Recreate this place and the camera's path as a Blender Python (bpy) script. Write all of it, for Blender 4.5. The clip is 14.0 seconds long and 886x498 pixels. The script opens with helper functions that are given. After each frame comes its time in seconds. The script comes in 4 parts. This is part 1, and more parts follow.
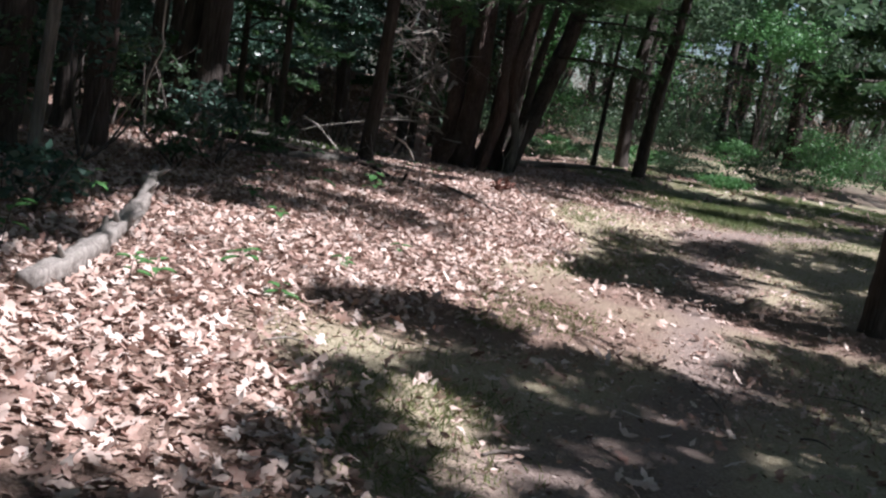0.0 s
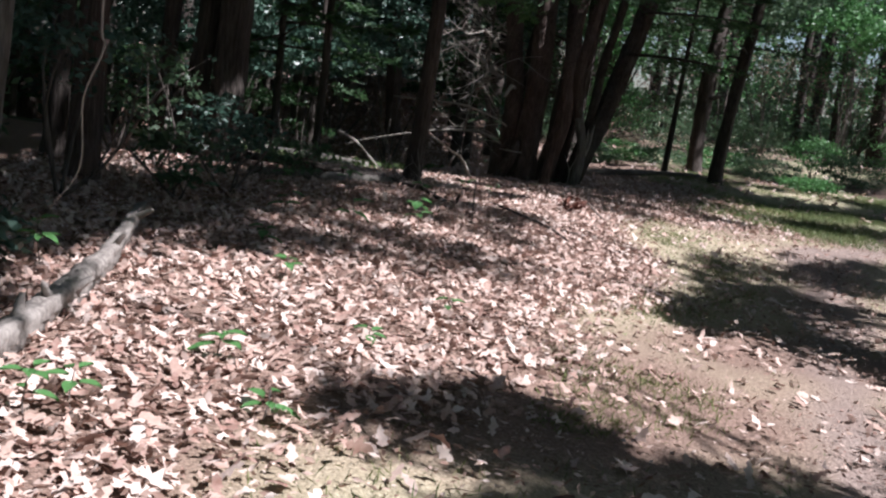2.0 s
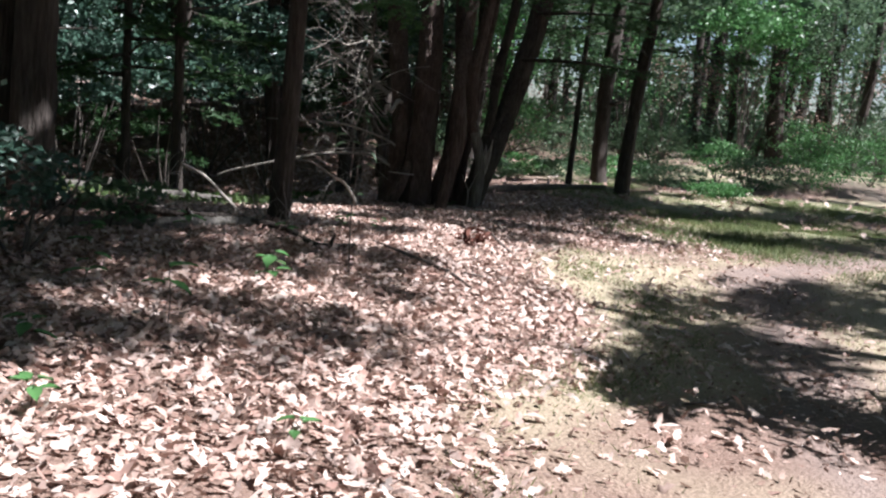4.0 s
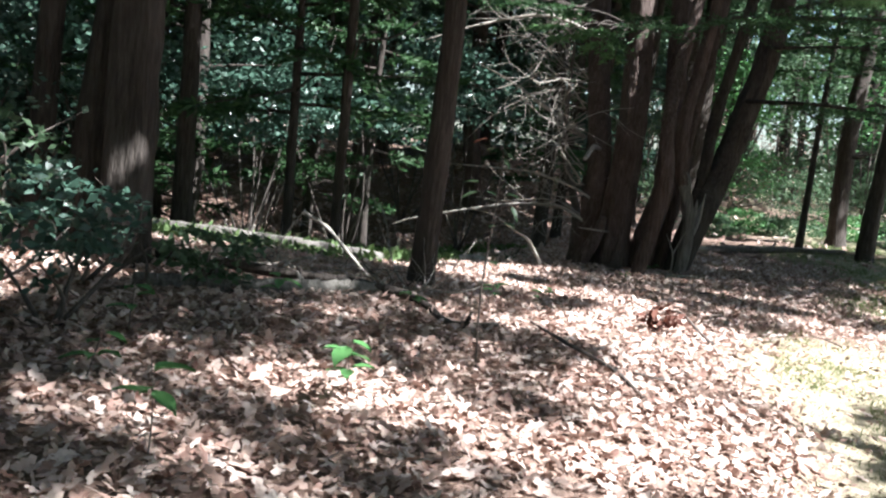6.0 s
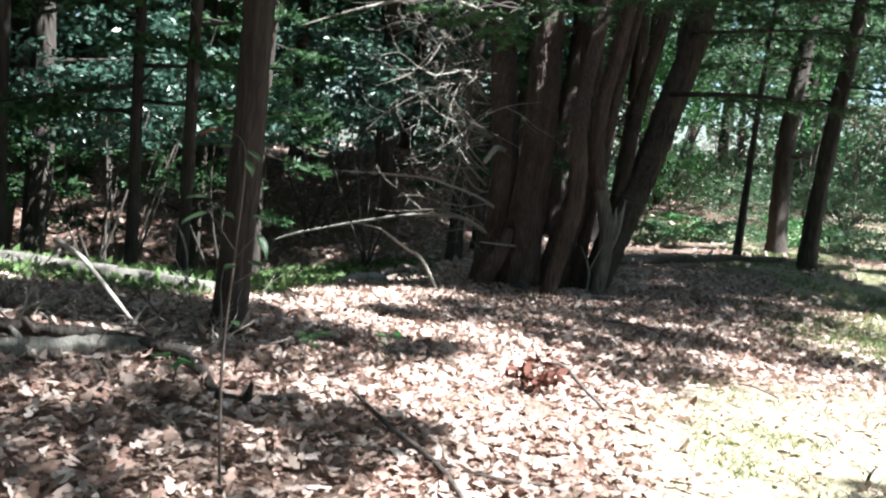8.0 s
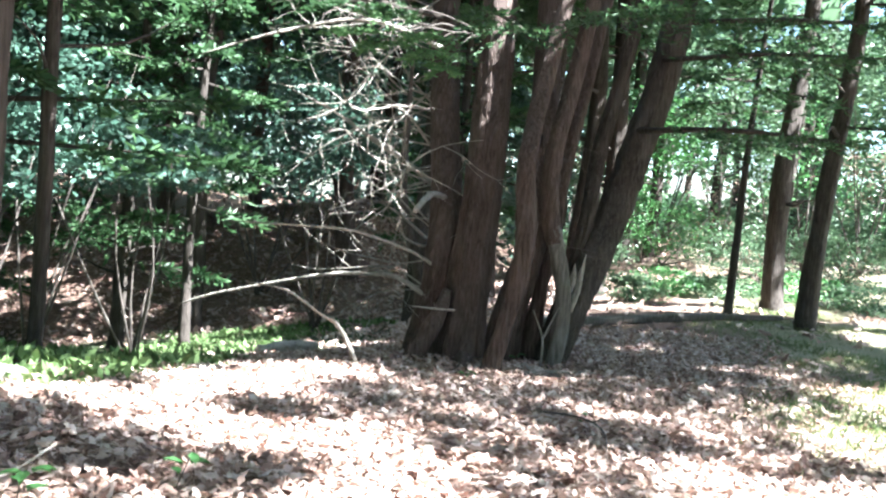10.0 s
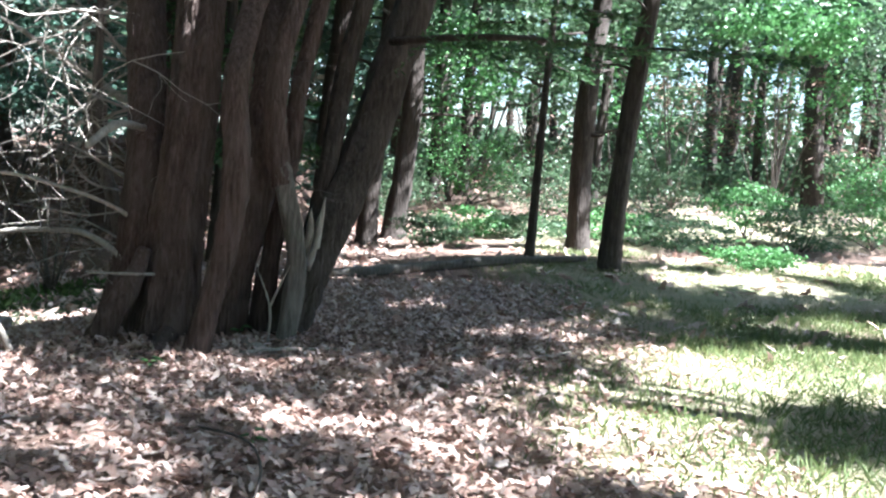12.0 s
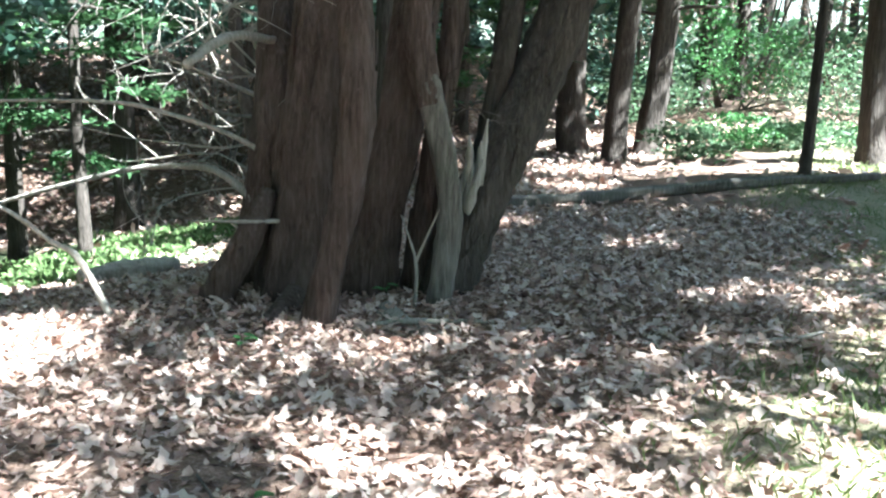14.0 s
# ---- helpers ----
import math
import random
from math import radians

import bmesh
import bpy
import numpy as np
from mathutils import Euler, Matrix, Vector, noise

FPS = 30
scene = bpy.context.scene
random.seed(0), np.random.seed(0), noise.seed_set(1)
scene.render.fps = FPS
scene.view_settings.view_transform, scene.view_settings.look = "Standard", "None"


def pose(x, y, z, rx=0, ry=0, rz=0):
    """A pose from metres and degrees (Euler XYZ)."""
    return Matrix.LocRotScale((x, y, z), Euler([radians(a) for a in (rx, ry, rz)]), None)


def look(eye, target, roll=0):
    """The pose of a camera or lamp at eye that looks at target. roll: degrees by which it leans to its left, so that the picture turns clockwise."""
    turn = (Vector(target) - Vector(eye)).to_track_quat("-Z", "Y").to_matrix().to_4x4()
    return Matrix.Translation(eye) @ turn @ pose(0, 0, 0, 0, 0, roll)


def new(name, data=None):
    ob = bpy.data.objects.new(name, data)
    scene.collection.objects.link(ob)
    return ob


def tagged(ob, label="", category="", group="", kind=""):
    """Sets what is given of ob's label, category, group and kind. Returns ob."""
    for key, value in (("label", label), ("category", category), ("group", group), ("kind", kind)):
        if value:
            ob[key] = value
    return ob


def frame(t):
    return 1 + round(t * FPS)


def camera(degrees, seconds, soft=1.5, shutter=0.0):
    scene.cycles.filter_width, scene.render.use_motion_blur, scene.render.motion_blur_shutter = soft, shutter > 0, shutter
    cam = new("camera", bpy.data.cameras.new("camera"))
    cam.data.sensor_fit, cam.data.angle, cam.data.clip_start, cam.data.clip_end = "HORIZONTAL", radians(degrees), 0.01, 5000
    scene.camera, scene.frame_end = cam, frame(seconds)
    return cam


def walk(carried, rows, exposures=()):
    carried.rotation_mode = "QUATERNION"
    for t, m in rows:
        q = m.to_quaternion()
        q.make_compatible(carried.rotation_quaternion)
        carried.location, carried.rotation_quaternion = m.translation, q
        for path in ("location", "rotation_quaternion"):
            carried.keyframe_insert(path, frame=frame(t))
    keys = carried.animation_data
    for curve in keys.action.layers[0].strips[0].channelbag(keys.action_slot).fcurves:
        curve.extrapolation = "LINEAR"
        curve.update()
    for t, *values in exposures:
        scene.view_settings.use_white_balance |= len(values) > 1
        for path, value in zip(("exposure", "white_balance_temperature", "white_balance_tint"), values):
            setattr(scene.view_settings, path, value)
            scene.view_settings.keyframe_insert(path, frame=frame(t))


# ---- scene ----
cam = camera(49.0, 14.0, soft=2.3)
PATH = [
    (0, (0.429, -0.715, 1.491), (0.405, 1.258, 1.166), 10.2),
    (0.5, (0.495, -0.327, 1.49), (0.576, 1.655, 1.236), 8.0),
    (1, (0.474, 0.207, 1.447), (0.35, 2.18, 1.141), 8.7),
    (1.5, (0.396, 0.724, 1.466), (0.296, 2.693, 1.131), 9.6),
    (2, (0.345, 1.22, 1.487), (0.197, 3.187, 1.154), 8.2),
    (2.5, (0.217, 1.744, 1.464), (-0.074, 3.689, 1.099), 9.0),
    (2.7, (0.238, 1.914, 1.467), (0.102, 3.874, 1.09), 8.8),
    (4.8, (0.542, 4.323, 1.474), (0.59, 6.314, 1.289), 5.2),
    (5, (0.563, 4.572, 1.437), (0.471, 6.562, 1.258), 6.4),
    (5.5, (0.613, 5.026, 1.433), (0.29, 6.988, 1.211), 4.6),
    (6, (0.774, 5.409, 1.458), (0.362, 7.354, 1.237), 6.5),
    (6.5, (0.92, 6.067, 1.443), (0.648, 8.034, 1.201), 6.1),
    (7, (1.117, 6.512, 1.46), (0.999, 8.498, 1.252), 4.8),
    (7.5, (1.183, 7.032, 1.458), (0.902, 9.002, 1.259), 7.0),
    (8, (1.203, 7.559, 1.496), (0.888, 9.524, 1.298), 5.7),
    (8.5, (1.336, 8.069, 1.545), (1.046, 10.046, 1.451), 6.3),
    (8.7, (1.375, 8.235, 1.528), (1.082, 10.211, 1.425), 7.3),
    (10.8, (2.008, 10.598, 1.509), (1.705, 12.574, 1.452), 3.1),
    (11, (2.11, 10.839, 1.505), (1.869, 12.824, 1.468), 2.0),
    (11.5, (2.279, 11.386, 1.48), (2.106, 13.373, 1.337), 4.2),
    (12, (2.465, 11.863, 1.532), (2.475, 13.854, 1.345), 4.2),
    (12.5, (2.669, 12.22, 1.545), (2.696, 14.21, 1.352), 3.1),
    (13, (2.69, 12.965, 1.56), (2.409, 14.928, 1.301), 0.9),
    (13.5, (2.902, 13.448, 1.557), (2.392, 15.355, 1.237), -1.7),
    (14, (3.022, 13.937, 1.56), (2.47, 15.817, 1.158), 1.4),
]
EXPOSURE = [
    (0, 1.0, 5800, 16), (2.7, 1.05, 5800, 16), (5, 1.6, 5800, 12), (5.6, 1.7, 5800, 12), (6, 2.2, 5750, 8), (6.4, 1.7, 5800, 10), (7, 1.6, 5800, 10), (8, 2.3, 5700, 4),
    (8.5, 3.1, 5600, 2), (11, 3.75, 5600, 8), (12, 3.15, 5500, 9), (13, 3.3, 5500, 7), (14, 3.7, 5450, -1),
]
walk(cam, [(t, look(eye, target, roll)) for t, eye, target, roll in PATH], EXPOSURE)

# ---------------------------------------------------------------- light
SUN = Vector((0.70, -0.15, 1.0)).normalized()
world = bpy.data.worlds.new("world")
scene.world = world
world.use_nodes = True
wn = world.node_tree.nodes
wl = world.node_tree.links
sky = wn.new("ShaderNodeTexSky")
sky.sky_type = "NISHITA"
sky.sun_disc = False
sky.sun_elevation = math.asin(SUN.z)
sky.sun_rotation = math.atan2(SUN.x, SUN.y)
wn["Background"].inputs["Strength"].default_value = 0.05
wl.new(sky.outputs["Color"], wn["Background"].inputs["Color"])
sun_data = bpy.data.lights.new("sun", "SUN")
sun_data.energy = 5.0
sun_data.angle = radians(0.55)
sun_data.color = (1.0, 0.95, 0.87)
sun = new("sun", sun_data)
sun.matrix_world = look(SUN * 60, (0, 0, 0))


# ---------------------------------------------------------------- materials
def material(name, build, rough=0.9, bump=0.0, bump_scale=40.0, thin=0.0, spec=0.3, grain=(1, 1, 1)):
    """build(nodes, links) returns the colour socket; bump: height of the fine relief; thin: share of light let through; grain: stretch of the relief."""
    m = bpy.data.materials.new(name)
    m.use_nodes = True
    n, l = m.node_tree.nodes, m.node_tree.links
    b = n["Principled BSDF"]
    b.inputs["Roughness"].default_value = rough
    b.inputs["Specular IOR Level"].default_value = spec
    colour = build(n, l)
    l.new(colour, b.inputs["Base Color"])
    if bump:
        tex = n.new("ShaderNodeTexNoise")
        tex.inputs["Scale"].default_value = bump_scale
        tex.inputs["Detail"].default_value = 6
        co = n.new("ShaderNodeTexCoord")
        mp = n.new("ShaderNodeMapping")
        mp.inputs["Scale"].default_value = grain
        l.new(co.outputs["Object"], mp.inputs["Vector"])
        l.new(mp.outputs["Vector"], tex.inputs["Vector"])
        bu = n.new("ShaderNodeBump")
        bu.inputs["Strength"].default_value = 0.8
        bu.inputs["Distance"].default_value = bump
        l.new(tex.outputs["Fac"], bu.inputs["Height"])
        l.new(bu.outputs["Normal"], b.inputs["Normal"])
    if thin:
        tr = n.new("ShaderNodeBsdfTranslucent")
        l.new(colour, tr.inputs["Color"])
        mix = n.new("ShaderNodeMixShader")
        mix.inputs[0].default_value = thin
        l.new(b.outputs[0], mix.inputs[1])
        l.new(tr.outputs[0], mix.inputs[2])
        l.new(mix.outputs[0], n["Material Output"].inputs["Surface"])
    return m


def ramp(n, l, fac, stops):
    r = n.new("ShaderNodeValToRGB")
    e = r.color_ramp.elements
    while len(e) < len(stops):
        e.new(0.5)
    for k, (p, c) in enumerate(stops):
        e[k].position, e[k].color = p, (*c, 1)
    l.new(fac, r.inputs["Fac"])
    return r.outputs["Color"]


def noise_fac(n, l, scale, detail=5.0, stretch=(1, 1, 1), rough=0.6):
    co, mp, t = n.new("ShaderNodeTexCoord"), n.new("ShaderNodeMapping"), n.new("ShaderNodeTexNoise")
    mp.inputs["Scale"].default_value = stretch
    l.new(co.outputs["Object"], mp.inputs["Vector"])
    l.new(mp.outputs["Vector"], t.inputs["Vector"])
    t.inputs["Scale"].default_value, t.inputs["Detail"].default_value, t.inputs["Roughness"].default_value = scale, detail, rough
    return t.outputs["Fac"]


def mixed(n, l, fac, a, b, mode="MIX"):
    x = n.new("ShaderNodeMix")
    x.data_type, x.blend_type = "RGBA", mode
    for key, v in ((0, fac), (6, a), (7, b)):
        if hasattr(v, "links"):
            l.new(v, x.inputs[key])
        elif key == 0:
            x.inputs[0].default_value = v
        else:
            x.inputs[key].default_value = (*v, 1)
    return x.outputs[2]


def bark(dark, mid, light, moss=0.0):
    def build(n, l):
        fibre = noise_fac(n, l, 9, 8, (4, 4, 0.35), 0.7)
        c = ramp(n, l, fibre, [(0.3, dark), (0.52, mid), (0.75, light)])
        patch = noise_fac(n, l, 2.2, 4)
        c = mixed(n, l, ramp(n, l, patch, [(0.45, (0, 0, 0)), (0.75, (0.45, 0.45, 0.45))]), c, light)
        if moss:
            c = mixed(n, l, ramp(n, l, noise_fac(n, l, 3.3, 6), [(0.55, (0, 0, 0)), (0.75, (moss,) * 3)]), c, (0.07, 0.10, 0.04))
        return c
    return build


def per_leaf(stops):
    def build(n, l):
        g = n.new("ShaderNodeNewGeometry")
        c = ramp(n, l, g.outputs["Random Per Island"], stops)
        return mixed(n, l, 0.25, c, ramp(n, l, noise_fac(n, l, 30, 4), [(0.3, stops[0][1]), (0.7, stops[-1][1])]))
    return build


CEDAR = material("cedar_bark", bark((0.035, 0.022, 0.019), (0.088, 0.062, 0.054), (0.17, 0.132, 0.118)), 0.92, 0.05, 9, grain=(4, 4, 0.4))
PINE = material("pine_bark", bark((0.022, 0.018, 0.016), (0.058, 0.047, 0.041), (0.125, 0.105, 0.092)), 0.95, 0.05, 9, grain=(3, 3, 0.6))
GREYBARK = material("grey_bark", bark((0.06, 0.053, 0.047), (0.15, 0.135, 0.12), (0.27, 0.25, 0.225), 0.3), 0.92, 0.025, 10, grain=(4, 4, 0.5))
LOGBARK = material("log_bark", bark((0.10, 0.085, 0.075), (0.24, 0.21, 0.19), (0.40, 0.37, 0.34), 0.3), 0.9, 0.012, 30)
DEADWOOD = material("dead_wood", bark((0.17, 0.145, 0.125), (0.33, 0.295, 0.26), (0.50, 0.46, 0.42)), 0.85, 0.006, 50)
TWIG = material("twig_bark", bark((0.05, 0.04, 0.035), (0.11, 0.09, 0.08), (0.19, 0.165, 0.15)), 0.9, 0.005, 60)
LITTER = material("dry_leaf", per_leaf([(0.0, (0.20, 0.095, 0.07)), (0.18, (0.36, 0.22, 0.175)), (0.5, (0.53, 0.385, 0.325)), (0.8, (0.65, 0.51, 0.45)), (1.0, (0.74, 0.63, 0.57))]), 0.7, 0, 40, 0.1, 0.3)
REDLEAF = material("russet_dead_leaf", per_leaf([(0.0, (0.06, 0.022, 0.016)), (0.5, (0.12, 0.045, 0.033)), (1.0, (0.20, 0.085, 0.06))]), 0.75, 0, 40, 0.15)
GREEN = material("broad_leaf", per_leaf([(0.0, (0.05, 0.09, 0.05)), (0.5, (0.09, 0.15, 0.08)), (1.0, (0.14, 0.215, 0.12))]), 0.42, 0, 40, 0.5, 0.45)
BLUEGREEN = material("understory_leaf", per_leaf([(0.0, (0.03, 0.065, 0.045)), (0.5, (0.055, 0.11, 0.08)), (1.0, (0.09, 0.155, 0.115))]), 0.36, 0, 40, 0.25, 0.55)
NEEDLE = material("pine_needle", per_leaf([(0.0, (0.025, 0.06, 0.025)), (0.5, (0.045, 0.10, 0.04)), (1.0, (0.09, 0.17, 0.065))]), 0.5, 0, 40, 0.4, 0.4)
# lighter copy of pine_needle: sun on the tufts and sprigs put into the colour
BRIGHT = material("sunlit_needle", per_leaf([(0.0, (0.07, 0.15, 0.055)), (0.5, (0.12, 0.23, 0.09)), (1.0, (0.19, 0.31, 0.13))]), 0.5, 0, 40, 0.5, 0.4)
SPROUT = material("seedling_leaf", per_leaf([(0.0, (0.06, 0.16, 0.05)), (0.5, (0.09, 0.22, 0.07)), (1.0, (0.13, 0.28, 0.10))]), 0.45, 0, 40, 0.35, 0.45)
GRASS = material("grass_blade", per_leaf([(0.0, (0.08, 0.13, 0.035)), (0.5, (0.15, 0.20, 0.06)), (0.8, (0.26, 0.26, 0.11)), (1.0, (0.38, 0.33, 0.18))]), 0.55, 0, 40, 0.3, 0.35)
LUSH = material("green_grass_blade", per_leaf([(0.0, (0.09, 0.14, 0.05)), (0.5, (0.15, 0.21, 0.08)), (0.8, (0.20, 0.26, 0.11)), (1.0, (0.30, 0.30, 0.16))]), 0.55, 0, 40, 0.4, 0.35)
MOSSY = material("moss", per_leaf([(0.0, (0.075, 0.125, 0.045)), (1.0, (0.18, 0.26, 0.10))]), 0.8, 0, 40, 0.2)


def ground_colour(n, l):
    def attr(name):
        a = n.new("ShaderNodeAttribute")
        a.attribute_name = name
        return a.outputs["Fac"]
    grain = noise_fac(n, l, 55, 8, rough=0.75)
    wide = noise_fac(n, l, 1.7, 5)
    leafy = ramp(n, l, grain, [(0.3, (0.09, 0.055, 0.042)), (0.5, (0.21, 0.14, 0.11)), (0.7, (0.40, 0.29, 0.24))])
    dirt = ramp(n, l, grain, [(0.3, (0.14, 0.10, 0.085)), (0.5, (0.25, 0.19, 0.165)), (0.72, (0.38, 0.31, 0.275))])
    dirt = mixed(n, l, ramp(n, l, wide, [(0.4, (0, 0, 0)), (0.7, (0.5, 0.5, 0.5))]), dirt, (0.20, 0.145, 0.12))
    straw = ramp(n, l, grain, [(0.3, (0.22, 0.17, 0.115)), (0.5, (0.40, 0.33, 0.235)), (0.72, (0.56, 0.49, 0.38))])
    green = ramp(n, l, grain, [(0.3, (0.12, 0.125, 0.07)), (0.5, (0.21, 0.22, 0.125)), (0.72, (0.32, 0.31, 0.19))])
    lush = ramp(n, l, attr("lush"), [(0.0, (0.32, 0.32, 0.32)), (1.0, (1, 1, 1))])
    tufts = ramp(n, l, noise_fac(n, l, 1.1, 6), [(0.36, (0.1, 0.1, 0.1)), (0.62, (1, 1, 1))])
    grass = mixed(n, l, mixed(n, l, 1.0, lush, tufts, "MULTIPLY"), straw, green)
    moss = ramp(n, l, grain, [(0.3, (0.025, 0.03, 0.018)), (0.6, (0.06, 0.08, 0.035)), (0.8, (0.10, 0.14, 0.05))])
    c = mixed(n, l, attr("dirt"), leafy, dirt)
    c = mixed(n, l, attr("grass"), c, grass)
    return mixed(n, l, attr("moss"), c, moss)


GROUND = material("forest_floor", ground_colour, 0.95, 0.03, 45)


# ---------------------------------------------------------------- mesh tools
def mesh(name, verts, faces, mat, parent=None, label="", smooth=False):
    """One object from arrays of vertices and of faces of one size."""
    verts, faces = np.asarray(verts, np.float32), np.asarray(faces, np.int32)
    me = bpy.data.meshes.new(name)
    k = faces.shape[1]
    me.vertices.add(len(verts))
    me.vertices.foreach_set("co", verts.ravel())
    me.loops.add(faces.size)
    me.loops.foreach_set("vertex_index", faces.ravel())
    me.polygons.add(len(faces))
    me.polygons.foreach_set("loop_start", np.arange(0, faces.size, k, dtype=np.int32))
    if smooth:
        me.polygons.foreach_set("use_smooth", np.ones(len(faces), bool))
    me.update(calc_edges=True)
    me.materials.append(mat)
    ob = new(name, me)
    if parent:
        ob.parent = parent
    if label:
        ob["label"] = label
    return ob


def joined(pieces):
    """Arrays of several (verts, faces) as one."""
    vs, fs, n = [], [], 0
    for v, f in pieces:
        vs.append(v)
        fs.append(np.asarray(f) + n)
        n += len(v)
    return np.concatenate(vs), np.concatenate(fs)


def step(v):
    v = np.clip(v, 0, 1)
    return v * v * (3 - 2 * v)


def height(x, y):
    """The lie of the land: a low bank beside the trail, a hollow behind the big tree with a leafy slope beyond it, a rise far off."""
    x, y = np.asarray(x, float), np.asarray(y, float)
    z = 0.17 * np.tanh((0.6 - x) / 1.5) * (1 - step((y - 11) / 5)) - 0.01
    z = z + 0.17 * np.exp(-(((y - 13.3) / 2.6) ** 2) - ((x - 1.3) / 1.9) ** 2)
    z = z + 0.10 * step((y - 9) / 4) * step(-x / 1.5) * (1 - step((y - 14) / 4))
    z = z - 0.12 * step((y - 16.5) / 2.5) * step((2.6 - x) / 2)
    z = z - 0.28 * step((y - 19.5) / 4) + 0.22 * step((y - 24) / 5) * step((x - 1.5) / 3)
    z = z - 0.17 * np.clip(-x - 0.2, 0, 12) * step((y - 15.5) / 6) * (1 - 0.5 * step((-x - 8) / 10))
    z = z + 2.6 * step((y - 26.5) / 8) * step((-x - 1) / 4)
    return z + 0.6 * step((y - 32) / 7) * step((x + 2) / 5)


def on_ground(x, y, up=0.0):
    return Vector((x, y, float(height(x, y)) + up))


def leaf_edge(y):
    """Where the leaf litter ends and the trail's grass begins."""
    y = np.asarray(y, float)
    return 0.05 + 0.235 * np.clip(y - 4.7, 0, 8.8) + 0.8 * step((y - 17) / 5) + 0.25 * np.sin(y * 1.3)


def trail_middle(y):
    y = np.asarray(y, float)
    return 1.35 + 0.25 * np.clip(y - 2.5, -9, 11) + 0.9 * np.clip(y - 14, 0, 12)


def curve(points, per=6):
    """A smooth line through the points (Catmull-Rom)."""
    p = np.asarray(points, float)
    if len(p) == 2:
        return p[0] + (p[1] - p[0]) * np.linspace(0, 1, per + 1)[:, None]
    e = np.vstack([2 * p[0] - p[1], p, 2 * p[-1] - p[-2]])
    t = np.linspace(0, 1, per, endpoint=False)[:, None]
    out = []
    for a, b, c, d in zip(e, e[1:], e[2:], e[3:]):
        out.append(0.5 * (2 * b + (c - a) * t + (2 * a - 5 * b + 4 * c - d) * t**2 + (3 * b - a - 3 * c + d) * t**3))
    return np.vstack([*out, p[-1:]])


def tube(points, radii, sides=10, per=6, rough=0.06, flutes=0, seed=0):
    """A swept, tapered, uneven stem with closed ends."""
    rng = np.random.default_rng(seed)
    c = curve(points, per)
    r = np.interp(np.linspace(0, len(points) - 1, len(c)), np.arange(len(radii)), radii)
    d = np.gradient(c, axis=0)
    d /= np.linalg.norm(d, axis=1)[:, None] + 1e-9
    u = np.cross(d[0], (0.3, 1, 0.2))
    us = []
    for k in d:
        u = u - k * (u @ k)
        u /= np.linalg.norm(u) + 1e-9
        us.append(u)
    u = np.array(us)
    w = np.cross(d, u)
    a = np.linspace(0, 2 * np.pi, sides, endpoint=False)
    s = 1 + rng.normal(0, rough, (len(c), sides)) + rng.normal(0, rough, (1, sides))
    if flutes:
        s = s + 0.11 * np.sin(a * flutes + rng.uniform(0, 6) + 0.7 * np.sin(np.arange(len(c)) * 0.5)[:, None])
    ring = c[:, None] + (r[:, None] * s)[..., None] * (np.cos(a)[None, :, None] * u[:, None] + np.sin(a)[None, :, None] * w[:, None])
    v = np.vstack([ring.reshape(-1, 3), c[:1], c[-1:]])
    n, k = len(c), sides
    i, j = np.meshgrid(np.arange(n - 1), np.arange(k), indexing="ij")
    j2 = (j + 1) % k
    q = [i * k + j, i * k + j2, (i + 1) * k + j2, (i + 1) * k + j]
    f = np.concatenate([np.stack([q[0], q[1], q[2]], -1).reshape(-1, 3), np.stack([q[0], q[2], q[3]], -1).reshape(-1, 3)])
    jj = np.arange(k)
    jn = (jj + 1) % k
    caps = np.concatenate([np.stack([jn, jj, np.full(k, n * k)], 1), np.stack([(n - 1) * k + jj, (n - 1) * k + jn, np.full(k, n * k + 1)], 1)])
    return v, np.concatenate([f, caps])


def blades(at, along, size, width, rng, fold=0.25):
    """Leaves as folded lozenges: base, two sides, tip. at, along: (n, 3); size: (n,)."""
    n = len(at)
    side = np.cross(along, rng.normal(size=(n, 3)))
    side /= np.linalg.norm(side, axis=1)[:, None] + 1e-9
    up = np.cross(side, along)
    s = np.asarray(size).reshape(-1, 1) * np.ones((n, 1))
    mid = at + along * s * 0.45 + up * s * fold * rng.uniform(-0.6, 1, (n, 1)) * 0.4
    v = np.stack([at, mid + side * s * width * 0.5, at + along * s, mid - side * s * width * 0.5], 1).reshape(-1, 3)
    b = np.arange(n)[:, None] * 4
    f = np.concatenate([b + [0, 1, 2], b + [0, 2, 3]])
    return v, f


def directions(n, rng, lift=0.0, flat=1.0):
    d = rng.normal(size=(n, 3)) * (1, 1, flat)
    d[:, 2] += lift
    return d / (np.linalg.norm(d, axis=1)[:, None] + 1e-9)


def cloud(centre, radii, clumps, each, size, width, rng, spread=0.22, flat=0.6, lift=-0.1):
    """Leaves in many small clumps inside an ellipsoid: an uneven crown with gaps."""
    d = directions(clumps, rng)
    c = np.asarray(centre) + d * np.asarray(radii) * rng.uniform(0.25, 1, (clumps, 1)) ** 0.5
    spread_v = np.asarray(radii) * spread * (1, 1, 0.5)
    at = np.repeat(c, each, 0) + rng.normal(size=(clumps * each, 3)) * spread_v
    return blades(at, directions(len(at), rng, lift, flat), size * rng.uniform(0.6, 1.3, len(at)), width, rng)


